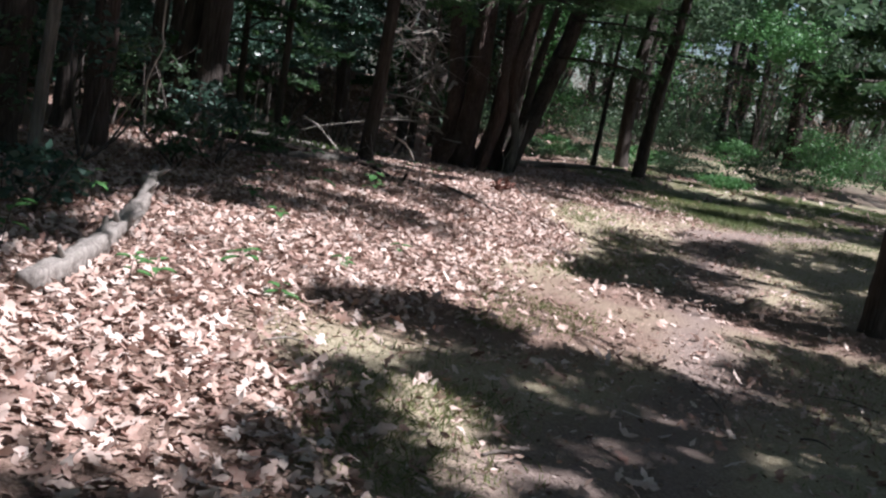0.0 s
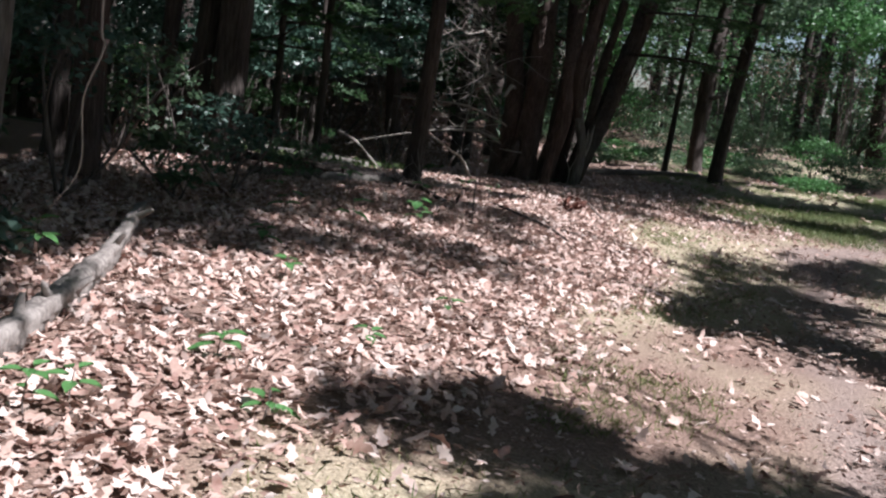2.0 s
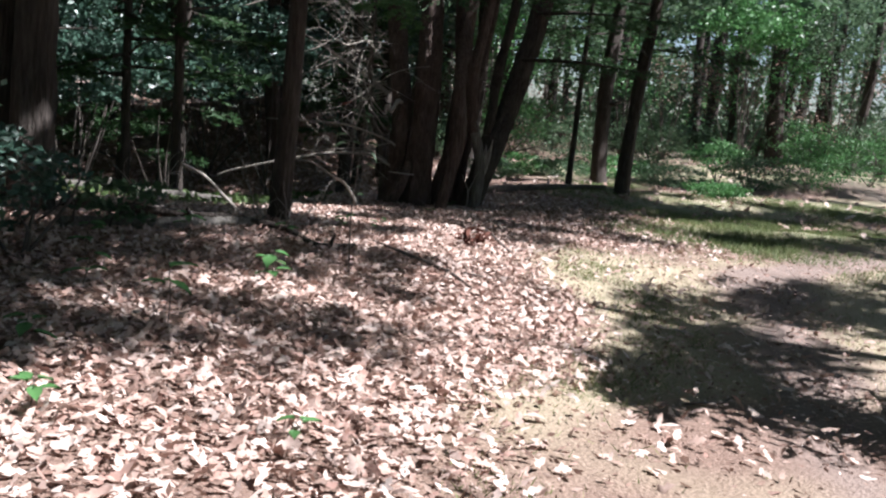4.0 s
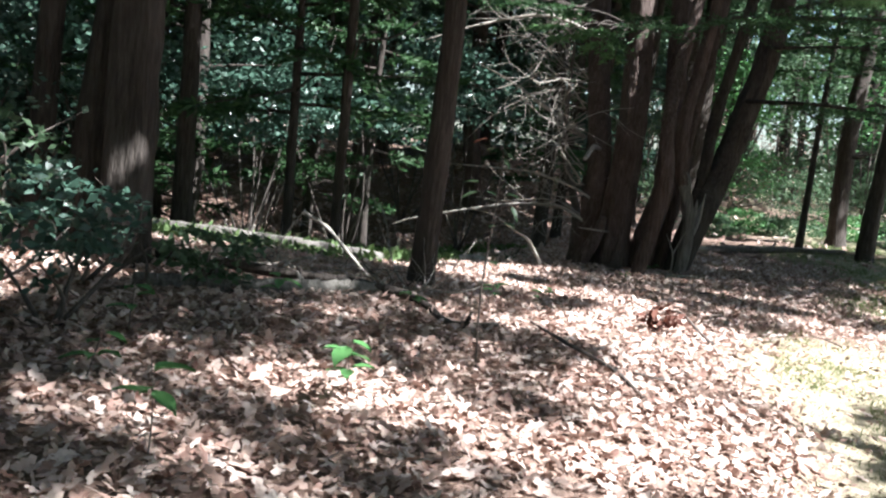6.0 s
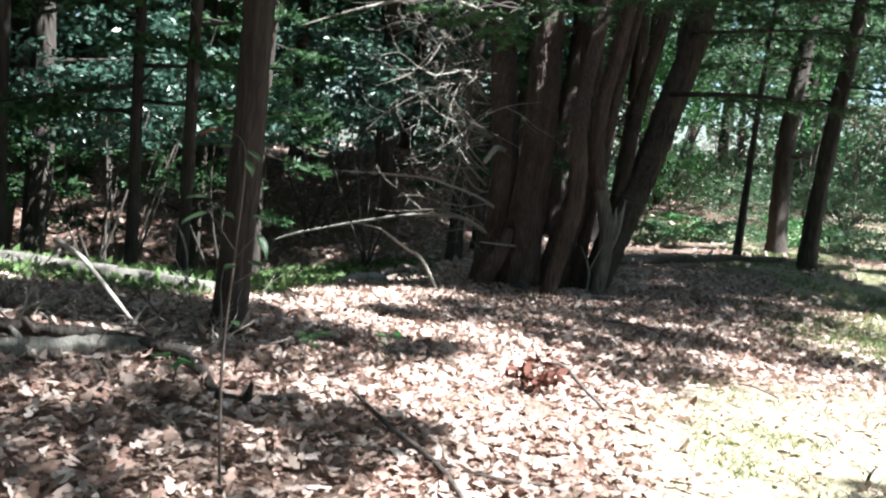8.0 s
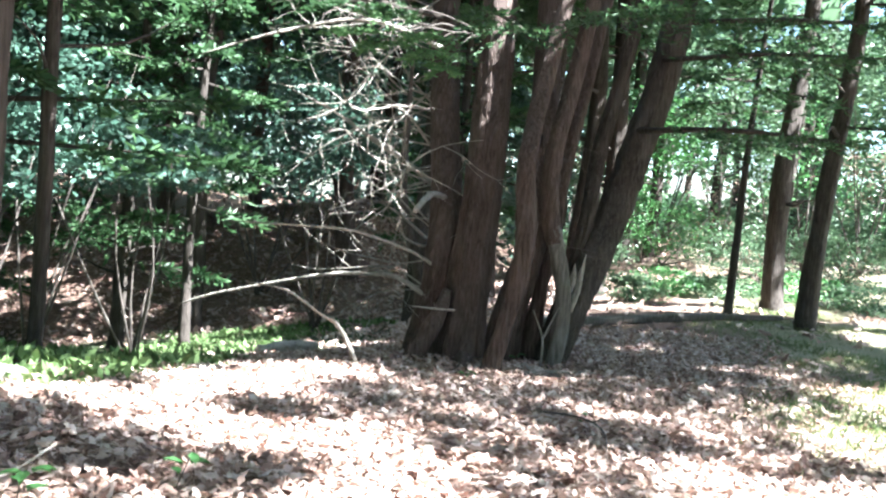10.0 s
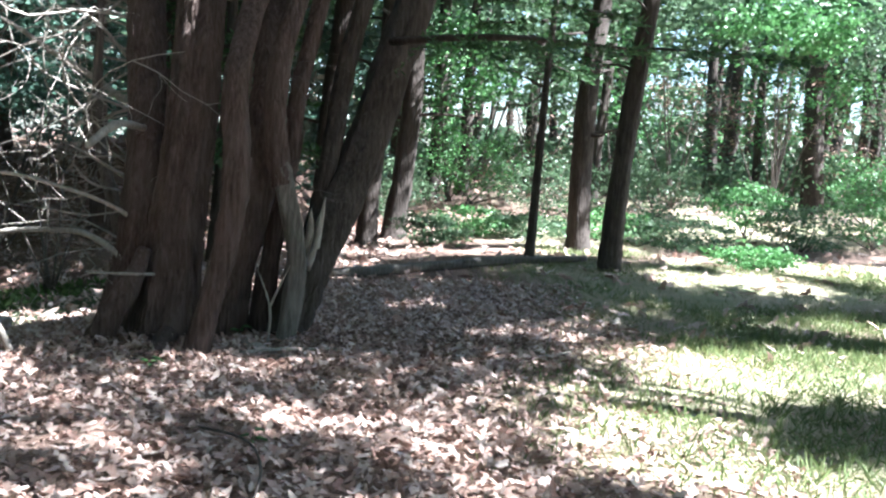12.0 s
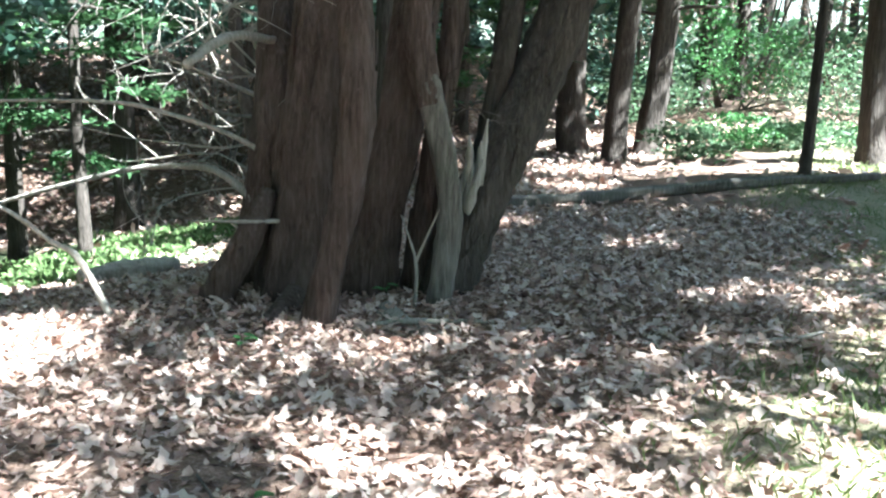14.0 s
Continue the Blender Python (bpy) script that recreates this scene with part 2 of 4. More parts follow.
def spray(start, end, rng, width=0.5, twigs=26, needles=16, size=0.07, thick=0.25, droop=0.15):
    """A flat evergreen bough: needles along side twigs on both sides of a limb."""
    start, end = np.asarray(start, float), np.asarray(end, float)
    length = np.linalg.norm(end - start)
    d = (end - start) / length
    side = np.cross(d, (0, 0, 1))
    side /= np.linalg.norm(side) + 1e-9
    t = rng.uniform(0.15, 1.0, twigs)
    sgn = rng.choice([-1, 1], twigs)
    way = d * 0.6 + side * sgn[:, None] * rng.uniform(0.5, 1.1, (twigs, 1)) + rng.normal(0, 0.12, (twigs, 3))
    way /= np.linalg.norm(way, axis=1)[:, None]
    ln = width * (1.15 - t) * rng.uniform(0.6, 1.2, twigs) + 0.1
    s = rng.uniform(0, 1, (twigs, needles))
    base = start + (end - start) * t[:, None]
    at = base[:, None] + way[:, None] * (ln[:, None] * s)[..., None]
    at[..., 2] -= droop * (s * ln[:, None]) ** 1.5
    at = at.reshape(-1, 3)
    along = np.repeat(way, needles, 0) * 0.7 + rng.normal(0, 0.5, (len(at), 3)) * (1, 1, 0.6)
    along /= np.linalg.norm(along, axis=1)[:, None]
    return blades(at, along, size * rng.uniform(0.6, 1.3, len(at)), thick, rng, 0.1)


def thing(name, label, category, group="", at=(0, 0, 0)):
    ob = new(name)
    ob.location = at
    ob.empty_display_size = 0.2
    return tagged(ob, label, category, group)


def put(ob, parent):
    """Parent a part that is laid out in world coordinates."""
    ob.parent = parent
    ob.matrix_parent_inverse = Matrix.Translation(-Vector(parent.location))
    return ob


# ---------------------------------------------------------------- ground
def axis(lo, hi, fine_lo, fine_hi, fine):
    near = np.arange(fine_lo, fine_hi + fine / 2, fine)
    out, x, g = [], fine_hi, fine
    while x < hi:
        g *= 1.22
        x += g
        out.append(x)
    low, x, g = [], fine_lo, fine
    while x > lo:
        g *= 1.22
        x -= g
        low.append(x)
    return np.concatenate([low[::-1], near, out])


def fbm(x, y, seed=0):
    rng = np.random.default_rng(seed)
    z = 0
    for k in range(1, 7):
        for _ in range(3):
            a = rng.uniform(0, 2 * np.pi)
            f = 0.55 * 1.8**k
            z = z + np.sin((x * np.cos(a) + y * np.sin(a)) * f + rng.uniform(0, 6)) * 0.5**k
    return z


def floor_masks(x, y):
    wob = 0.35 * fbm(x, y, 3)
    edge = leaf_edge(y) + wob
    off_leaf = step((x - edge) / (0.9 + 1.2 * step((y - 14) / 2)) + 0.5 * (1 - step((y - 14) / 2)))
    mid = trail_middle(y)
    dirt = off_leaf * step((0.72 + 0.3 * step((y - 12) / 4) - np.abs(x - mid) + 0.45 * fbm(x, y, 5)) / 0.6)
    far_grass = step((y - 16) / 3)
    grass = off_leaf * (1 - dirt * (1 - 0.3 * far_grass)) * step(1.0 + fbm(x, y, 8) * 0.7)
    grass = grass * (1 - step((x - 9 - 0.25 * y) / 3))
    moss = step((-x - 1.6 + 0.4 * fbm(x, y, 9)) / 0.8) * step((y - 14) / 1.5) * (1 - step((y - 26 + 0.8 * fbm(x, y, 12)) / 1.5))
    return dirt, grass, moss, off_leaf


gx, gy = axis(-320, 320, -6, 9, 0.11), axis(-60, 420, -1, 30, 0.11)
X, Y = np.meshgrid(gx, gy)
near = np.exp(-(np.maximum(0, np.hypot(X - 1, Y - 12) - 18) / 10) ** 2)
Z = height(X, Y) + near * (0.018 * fbm(X * 2, Y * 2, 1) + 0.012 * fbm(X * 6, Y * 6, 2))
idx = np.arange(X.size).reshape(X.shape)
quads = np.stack([idx[:-1, :-1], idx[:-1, 1:], idx[1:, 1:], idx[1:, :-1]], -1).reshape(-1, 4)
ground = tagged(mesh("ground", np.stack([X, Y, Z], -1).reshape(-1, 3), quads, GROUND, smooth=True),
                "forest floor of leaf litter, sandy trail and thin grass", "ground", kind="structure")
for key, value in zip(("dirt", "grass", "moss"), floor_masks(X, Y)):
    ground.data.attributes.new(key, "FLOAT", "POINT").data.foreach_set("value", value.astype(np.float32).ravel())

ground.data.attributes.new("lush", "FLOAT", "POINT").data.foreach_set("value", (step((Y - 14.5) / 4) * step((X - 1.5) / 2.5)).astype(np.float32).ravel())


# ---------------------------------------------------------------- leaf litter and grass
def oak_leaves(n, x, y, size, rng, tilt=0.42, lift=0.02):
    """Curled, lobed dead leaves lying on the ground: 9 outline points round a midrib, 10 triangles each."""
    outline = np.array([(0, 0), (0.22, 0.16), (0.34, 0.09), (0.5, 0.27), (0.66, 0.13), (0.84, 0.17), (1, 0), (0.84, -0.17), (0.66, -0.13), (0.5, -0.27), (0.34, -0.09), (0.22, -0.16)])
    outline = outline - (0.5, 0)
    k = len(outline)
    p = np.repeat(outline[None], n, 0) * size[:, None, None]
    p = p * rng.uniform(0.75, 1.3, (n, 1, 2))
    p += rng.normal(0, 0.03, p.shape) * size[:, None, None]
    curl = rng.normal(0, 2.2, (n, 1)) / size[:, None] * 0.35
    bend = rng.normal(0, 1.6, (n, 1)) / size[:, None] * 0.3
    zz = curl * p[..., 1] ** 2 + bend * p[..., 0] ** 2
    v = np.concatenate([p, zz[..., None]], -1)
    a, b, c = rng.uniform(0, 2 * np.pi, n), rng.normal(0, tilt, n), rng.normal(0, tilt, n)
    ca, sa, cb, sb, cc, sc = np.cos(a), np.sin(a), np.cos(b), np.sin(b), np.cos(c), np.sin(c)
    zero, one = np.zeros(n), np.ones(n)
    rx = np.array([[one, zero, zero], [zero, cb, -sb], [zero, sb, cb]])
    ry = np.array([[cc, zero, sc], [zero, one, zero], [-sc, zero, cc]])
    rz = np.array([[ca, -sa, zero], [sa, ca, zero], [zero, zero, one]])
    m = np.einsum("ijn,jkn,kln->nil", rz, ry, rx)
    v = np.einsum("nij,nkj->nki", m, v)
    v += np.stack([x, y, height(x, y) + lift + rng.uniform(0, 0.035, n)], -1)[:, None]
    t = [(0, 1, k - 1), (1, 2, k - 1), (2, k - 2, k - 1), (2, 3, k - 2), (3, k - 3, k - 2), (3, 4, k - 3), (4, k - 4, k - 3), (4, 5, k - 4), (5, k - 5, k - 4), (5, 6, k - 5)]
    f = (np.arange(n)[:, None, None] * k + np.array(t)[None]).reshape(-1, 3)
    return v.reshape(-1, 3), f


CRUMB = material("leaf_crumb", per_leaf([(0.0, (0.10, 0.055, 0.04)), (0.5, (0.26, 0.16, 0.125)), (1.0, (0.48, 0.36, 0.30))]), 0.8, 0, 40, 0.1)


def scatter(n, x0, x1, y0, y1, rng):
    return rng.uniform(x0, x1, n), rng.uniform(y0, y1, n)


rng = np.random.default_rng(11)
lx, ly = scatter(90000, -4.6, 4.5, 1.5, 26, rng)
dirt, grass, moss, off = floor_masks(lx, ly)
keep = rng.uniform(size=len(lx)) < np.where(ly > 14.5, 0.9 * (1 - 0.8 * off), (1 - 0.93 * off)) * (1 - 0.75 * moss) * (1 - 0.5 * step((-lx - 3) / 2))
lx, ly = lx[keep], ly[keep]
v, f = oak_leaves(len(lx), lx, ly, rng.uniform(0.055, 0.12, len(lx)), rng)
tagged(mesh("leaf_litter", v, f, LITTER), "dry curled tan oak leaves covering the forest floor", "leaves", kind="stuff")
lx, ly = scatter(16000, -17, 1.5, 25.5, 37, rng)
keep = rng.uniform(size=len(lx)) < 1 - 0.9 * floor_masks(lx, ly)[2]
lx, ly = lx[keep], ly[keep]
v, f = oak_leaves(len(lx), lx, ly, rng.uniform(0.10, 0.19, len(lx)), rng)
tagged(mesh("slope_leaf_litter", v, f, LITTER), "dry brown leaves covering the slope behind the hollow", "leaves", kind="stuff")
lx, ly = scatter(5000, -22, 14, 20, 55, rng)
v, f = oak_leaves(len(lx), lx, ly, rng.uniform(0.12, 0.3, len(lx)), rng)
tagged(mesh("far_leaf_litter", v, f, LITTER), "scattered dry leaves under the far trees", "leaves", kind="stuff")

bx, by = scatter(42000, -0.6, 7.5, 1.6, 24, rng)
dirt, grass, moss, off = floor_masks(bx, by)
keep = rng.uniform(size=len(bx)) < off * (0.35 + 0.65 * step(0.5 + fbm(bx * 1.3, by * 1.3, 51)))
bx, by = bx[keep], by[keep]
at = np.stack([bx, by, height(bx, by) + rng.uniform(0.004, 0.02, len(bx))], -1)
v, f = blades(at, directions(len(at), rng, 0.02, 0.12), rng.uniform(0.015, 0.055, len(at)), 0.35, rng)
tagged(mesh("trail_litter", v, f, LITTER), "crumbled leaf bits and needles strewn over the trail", "litter", kind="stuff")

bx, by = scatter(70000, -3.2, 4.5, 1.6, 23, rng)
dirt, grass, moss, off = floor_masks(bx, by)
keep = rng.uniform(size=len(bx)) < (1 - 0.8 * off) * (1 - moss)
bx, by = bx[keep], by[keep]
at = np.stack([bx, by, height(bx, by) + rng.uniform(0.01, 0.06, len(bx))], -1)
v, f = blades(at, directions(len(at), rng, 0.05, 0.35), rng.uniform(0.02, 0.06, len(at)), 0.4, rng)
tagged(mesh("leaf_crumbs", v, f, CRUMB), "broken brown leaf fragments among the dry leaves", "leaves", kind="stuff")

gx_, gy_ = scatter(190000, -0.5, 11, 1.5, 30, rng)
dirt, grass, moss, off = floor_masks(gx_, gy_)
thick = np.where(gy_ > 14, 0.9, 0.8) * (0.25 + 0.75 * step(0.4 + fbm(gx_ * 1.5, gy_ * 1.5, 21)))
keep = rng.uniform(size=len(gx_)) < (grass * thick * (1 - 0.75 * dirt))
gx_, gy_ = gx_[keep], gy_[keep]
# a thin ragged strip of taller grass between the leaves and the bare trail
rng2 = np.random.default_rng(77)
sx_, sy_ = scatter(130000, -0.4, 4.5, 1.8, 13.5, rng2)
strip = (sx_ - leaf_edge(sy_)) / 1.25
keep = rng2.uniform(size=len(sx_)) < step(strip * 4 + 0.4) * step((1 - strip) * 2) * step(0.15 + 1.3 * fbm(sx_ * 2.5, sy_ * 2.5, 83))
gx_, gy_ = np.concatenate([gx_, sx_[keep]]), np.concatenate([gy_, sy_[keep]])
at = np.stack([gx_, gy_, height(gx_, gy_) - 0.005], -1)
v, f = blades(at, directions(len(at), rng, 1.1, 0.6), np.where(gy_ > 14, rng.uniform(0.03, 0.12, len(at)), rng.uniform(0.02, 0.085, len(at))), 0.08, rng)
tagged(mesh("grass", v, f, GRASS), "thin short green and straw-coloured grass along the trail", "grass", kind="stuff")

gx_, gy_ = scatter(150000, 2.0, 14, 15.5, 31, rng)
dirt, grass, moss, off = floor_masks(gx_, gy_)
keep = rng.uniform(size=len(gx_)) < off * step(0.15 + fbm(gx_ * 0.9, gy_ * 0.9, 61)) * step((gx_ - 1.5) / 2.5) * (1 - 0.6 * dirt) * (1 - step((gx_ - 9 - 0.2 * gy_) / 3))
gx_, gy_ = gx_[keep], gy_[keep]
at = np.stack([gx_, gy_, height(gx_, gy_) - 0.005], -1)
v, f = blades(at, directions(len(at), rng, 1.0, 0.6), rng.uniform(0.05, 0.15, len(at)), 0.10, rng)
tagged(mesh("lush_grass", v, f, LUSH), "fresh green grass in sunlit patches of the clearing", "grass", kind="stuff")


# ---------------------------------------------------------------- trees
def tree(name, label, x, y, radius, tall, bark_mat, lean=(0, 0), category="tree", group="", crown=None, limbs=0, seed=0, bare=2.2, leafy=NEEDLE, flare=1.35, reach=1.6, bend=0.12):
    """A trunk with root flare, limbs of its own and, where given, a crown of sprays. crown: (from height, boughs, reach)."""
    rng = np.random.default_rng(seed + 100)
    foot = on_ground(x, y, -0.08)
    ob = thing(name, label, category, group, foot)
    hs = np.array([0, 0.12, 0.35, 0.9, 1.8, 3.2, 5, 7.5, 10, 14, 18])
    hs = np.append(hs[hs < tall - 0.5], tall)
    pts = np.stack([foot.x + lean[0] * hs + bend * radius * 4 * np.sin(hs * 0.7 + seed), foot.y + lean[1] * hs + bend * radius * 4 * np.cos(hs * 0.6 + seed), foot.z + hs], -1)
    pts[:, :2] += (np.array([foot.x, foot.y]) - pts[0, :2])
    rs = radius * (1 - 0.8 * (hs / tall) ** 1.2) * (1 + (flare - 1) * np.exp(-hs / 0.22))
    v, f = tube(pts, rs, 14 if radius > 0.1 else 8, 4, 0.045, 5, seed)
    put(mesh("trunk", v, f, bark_mat, smooth=True), ob)
    def stem_at(h):
        return np.array([np.interp(h, hs, pts[:, k]) for k in range(3)])
    for k in range(limbs):
        h = rng.uniform(bare, min(tall * 0.8, bare + 5))
        a = rng.uniform(0, 2 * np.pi)
        s = stem_at(h)
        d = np.array([np.cos(a), np.sin(a), rng.uniform(-0.15, 0.45)])
        ln = rng.uniform(0.3, 1) * reach
        mid = s + d * ln * 0.5 + rng.normal(0, 0.08 * ln, 3)
        put(mesh("limb", *tube([s, mid, s + d * ln], [radius * 0.22 + 0.006, radius * 0.13 + 0.004, 0.004], 5, 3, 0.1, 0, seed * 50 + k), bark_mat, smooth=True), ob)
    if crown:
        h0, boughs, far = crown
        pieces = []
        wood = []
        for k in range(boughs):
            h = h0 + (tall - h0) * (k + rng.uniform(0, 1)) / boughs
            a = rng.uniform(0, 2 * np.pi)
            s = stem_at(min(h, tall))
            ln = far * (1.1 - 0.75 * (h - h0) / (tall - h0 + 1e-6)) * rng.uniform(0.6, 1.15)
            e = s + np.array([np.cos(a) * ln, np.sin(a) * ln, rng.uniform(-0.2, 0.15) * ln])
            pieces.append(spray(s, e, rng, 0.42 * ln + 0.2, 24, 11, 0.125 + 0.025 * ln, 0.3, 0.2))
            wood.append(tube([s, e], [0.03, 0.008], 4, 2, 0.1, 0, k))
        put(mesh("crown", *joined(pieces), leafy, label="dark green needle boughs"), ob)
        put(mesh("bough_wood", *joined(wood), bark_mat, smooth=True), ob)["kind"] = "stuff"
    return ob


young = tree("young_pine", "slim dark young pine trunk beside a fallen limb", -1.11, 13.5, 0.105, 11, PINE, (0.035, 0.0), limbs=9, seed=1, crown=(5.0, 16, 1.8), bare=1.6, reach=1.2)
RIGHT = "trees along the trail's far bend"
tree("thin_tree", "thin dark young tree beside a fallen log", 4.05, 28.6, 0.085, 9, PINE, (0.04, 0), group=RIGHT, limbs=6, seed=2, crown=(3.4, 12, 1.5))
edge_pine = tree("pine_tree", "straight dark pine trunk at the clearing's edge", 5.15, 30.5, 0.21, 16, PINE, (0.02, 0), group=RIGHT, limbs=6, seed=3, crown=(3.6, 26, 2.8))
leaning = tree("leaning_tree", "slightly leaning dark trunk beside the grass", 5.3, 27.8, 0.165, 14, PINE, (0.045, 0), group=RIGHT, limbs=6, seed=4, crown=(3.6, 24, 2.8))
tree("pine_tree", "dark pine trunk in the sunlit woods", 15.5, 62.0, 0.38, 20, PINE, (0.04, 0), group=RIGHT, limbs=5, seed=5, crown=(6, 16, 3))
tree("pine_tree", "dark pine trunk in the sunlit woods", 13.9, 52.0, 0.28, 18, PINE, (0.03, 0), group=RIGHT, limbs=5, seed=6, crown=(5, 18, 2.6))
tree("thin_tree", "thin dark trunk in the sunlit woods", 17.2, 60.0, 0.17, 16, PINE, (0.03, 0), group=RIGHT, limbs=4, seed=7, crown=(8, 14, 2.0))
tree("pine_tree", "broad dark pine trunk behind low shrubs", 14.9, 44.7, 0.36, 18, PINE, (0.01, 0), group=RIGHT, limbs=5, seed=8, crown=(4.5, 24, 3.2))
tree("thin_tree", "thin dark trunk behind low shrubs", 18.2, 47.5, 0.2, 14, PINE, (0.01, 0), group=RIGHT, limbs=5, seed=9, crown=(7, 16, 2.5))


# ---------------------------------------------------------------- the many-stemmed old tree
old = thing("old_tree", "huge many-stemmed cedar with shaggy reddish bark and bare dead branches", "tree", at=on_ground(0.6, 20.0))
STEMS = (
    # name; foot, joints and top; radii; bark
    ("stem", [(-0.20, 20.2, -0.35), (-0.13, 20.25, 0.5), (-0.14, 20.45, 1.4), (-0.30, 20.8, 2.4), (-0.5, 21.2, 4.0), (-0.9, 21.6, 9)], [0.28, 0.18, 0.165, 0.16, 0.15, 0.08], CEDAR),
    ("stem", [(0.18, 19.95, -0.35), (0.22, 20.05, 0.5), (0.26, 20.2, 1.3), (0.26, 20.4, 2.2), (0.18, 20.9, 4.2), (-0.1, 21.5, 10)], [0.31, 0.23, 0.21, 0.20, 0.18, 0.08], CEDAR),
    ("stem", [(0.60, 20.2, -0.35), (0.70, 20.2, 0.4), (0.84, 20.25, 1.0), (0.88, 20.4, 1.7), (0.86, 20.7, 2.4), (0.75, 21.2, 4.2), (0.6, 21.6, 11)], [0.24, 0.17, 0.15, 0.15, 0.15, 0.15, 0.08], CEDAR),
    ("stem", [(0.62, 19.33, -0.22), (0.74, 19.35, 0.32), (0.82, 19.38, 0.71), (0.87, 19.4, 1.12), (0.85, 19.45, 1.5), (0.80, 19.6, 2.1), (0.9, 20.2, 3.2), (1.3, 20.7, 5.5)], [0.11, 0.088, 0.095, 0.105, 0.10, 0.10, 0.09, 0.05], CEDAR),
    ("stem", [(1.13, 20.03, 1.2), (1.07, 20.04, 1.41), (1.02, 20.05, 1.8), (1.04, 20.15, 2.3), (1.2, 20.5, 3.4), (1.5, 20.8, 6)], [0.09, 0.092, 0.09, 0.088, 0.085, 0.05], CEDAR),
    ("stem", [(0.93, 20.35, -0.35), (1.0, 20.4, 0.6), (1.10, 20.45, 1.3), (1.16, 20.6, 2.2), (1.4, 21.1, 4.0), (1.9, 21.8, 9)], [0.13, 0.075, 0.07, 0.07, 0.07, 0.04], CEDAR),
    ("stem", [(1.10, 20.7, -0.4), (1.19, 20.65, 0.32), (1.36, 20.7, 0.96), (1.44, 20.8, 1.6), (1.50, 21.0, 2.3), (1.8, 21.3, 4.0), (2.6, 22, 9)], [0.16, 0.09, 0.085, 0.085, 0.085, 0.08, 0.05], PINE),
    ("stem", [(1.12, 20.35, -0.35), (1.20, 20.35, 0.0), (1.31, 20.4, 0.36), (1.49, 20.6, 0.88), (1.69, 20.9, 1.5), (1.88, 21.1, 2.22), (2.25, 21.4, 4.0), (2.9, 22, 10)], [0.24, 0.19, 0.18, 0.18, 0.18, 0.18, 0.17, 0.08], PINE),
    ("bare_stem", [(1.22, 19.95, -0.25), (1.28, 20.0, 0.42), (1.26, 20.0, 0.74), (1.17, 20.02, 1.1), (1.10, 20.035, 1.34), (1.06, 20.045, 1.5)], [0.09, 0.088, 0.082, 0.085, 0.088, 0.03], GREYBARK),
    ("stem", [(-0.35, 20.6, -0.5), (-0.42, 20.65, 0.6), (-0.75, 20.9, 1.6), (-0.8, 21.0, 3.2)], [0.10, 0.06, 0.05, 0.02], TWIG),
    ("buttress", [(-0.28, 19.55, -0.35), (-0.16, 19.6, 0.0), (-0.02, 19.68, 0.28), (0.06, 19.85, 0.6)], [0.13, 0.115, 0.10, 0.06], CEDAR),
    ("root", [(0.95, 19.7, -0.12), (1.25, 19.35, -0.10), (1.6, 19.15, -0.10), (1.9, 19.2, -0.16)], [0.07, 0.045, 0.035, 0.015], DEADWOOD),
    ("root", [(0.3, 19.7, -0.1), (0.35, 19.2, -0.13), (0.2, 18.8, -0.15)], [0.10, 0.06, 0.02], CEDAR),
)
for k, (name, pts, rad, mat) in enumerate(STEMS):
    v, f = tube(pts, rad, 22 if "stem" in name else 12, 9, 0.035, 7 if rad[0] > 0.15 else 4, 400 + k)
    put(mesh(name, v, f, mat, smooth=True), old)


def shreds(points, radii, n, rng):
    """Long loose strips of bark lying along a stem."""
    c = curve(points, 12)
    r = np.interp(np.linspace(0, len(points) - 1, len(c)), np.arange(len(radii)), radii)
    out = []
    for _ in range(n):
        k = rng.integers(0, len(c) - 8)
        m = rng.integers(4, 8)
        a = rng.uniform(0, 2 * np.pi) + np.linspace(0, rng.normal(0, 0.25), m)
        rr = r[k : k + m] * rng.uniform(0.99, 1.05) + np.linspace(0, rng.uniform(0, 0.02), m) ** 1
        w = rng.uniform(0.010, 0.030)
        rows = []
        for s in (-1, 0, 1):
            b = a + s * w / rr
            o = rr + (0.006 if s == 0 else -0.002)
            rows.append(c[k : k + m] + np.stack([np.cos(b) * o, np.sin(b) * o, 0 * b], -1))
        v = np.stack(rows, 1).reshape(-1, 3)
        f = []
        for i in range(m - 1):
            for s in range(2):
                p = i * 3 + s
                f += [(p, p + 1, p + 4), (p, p + 4, p + 3)]
        out.append((v, np.array(f)))
    return joined(out)


rng = np.random.default_rng(77)
for name, pts, rad, mat in STEMS[:8]:
    low = [p for p in pts if p[2] < 4.3]
    strip = put(mesh("loose_bark", *shreds(low, rad[: len(low)], 120 if rad[1] > 0.15 else 50, rng), mat), old)
    strip["kind"] = "stuff"

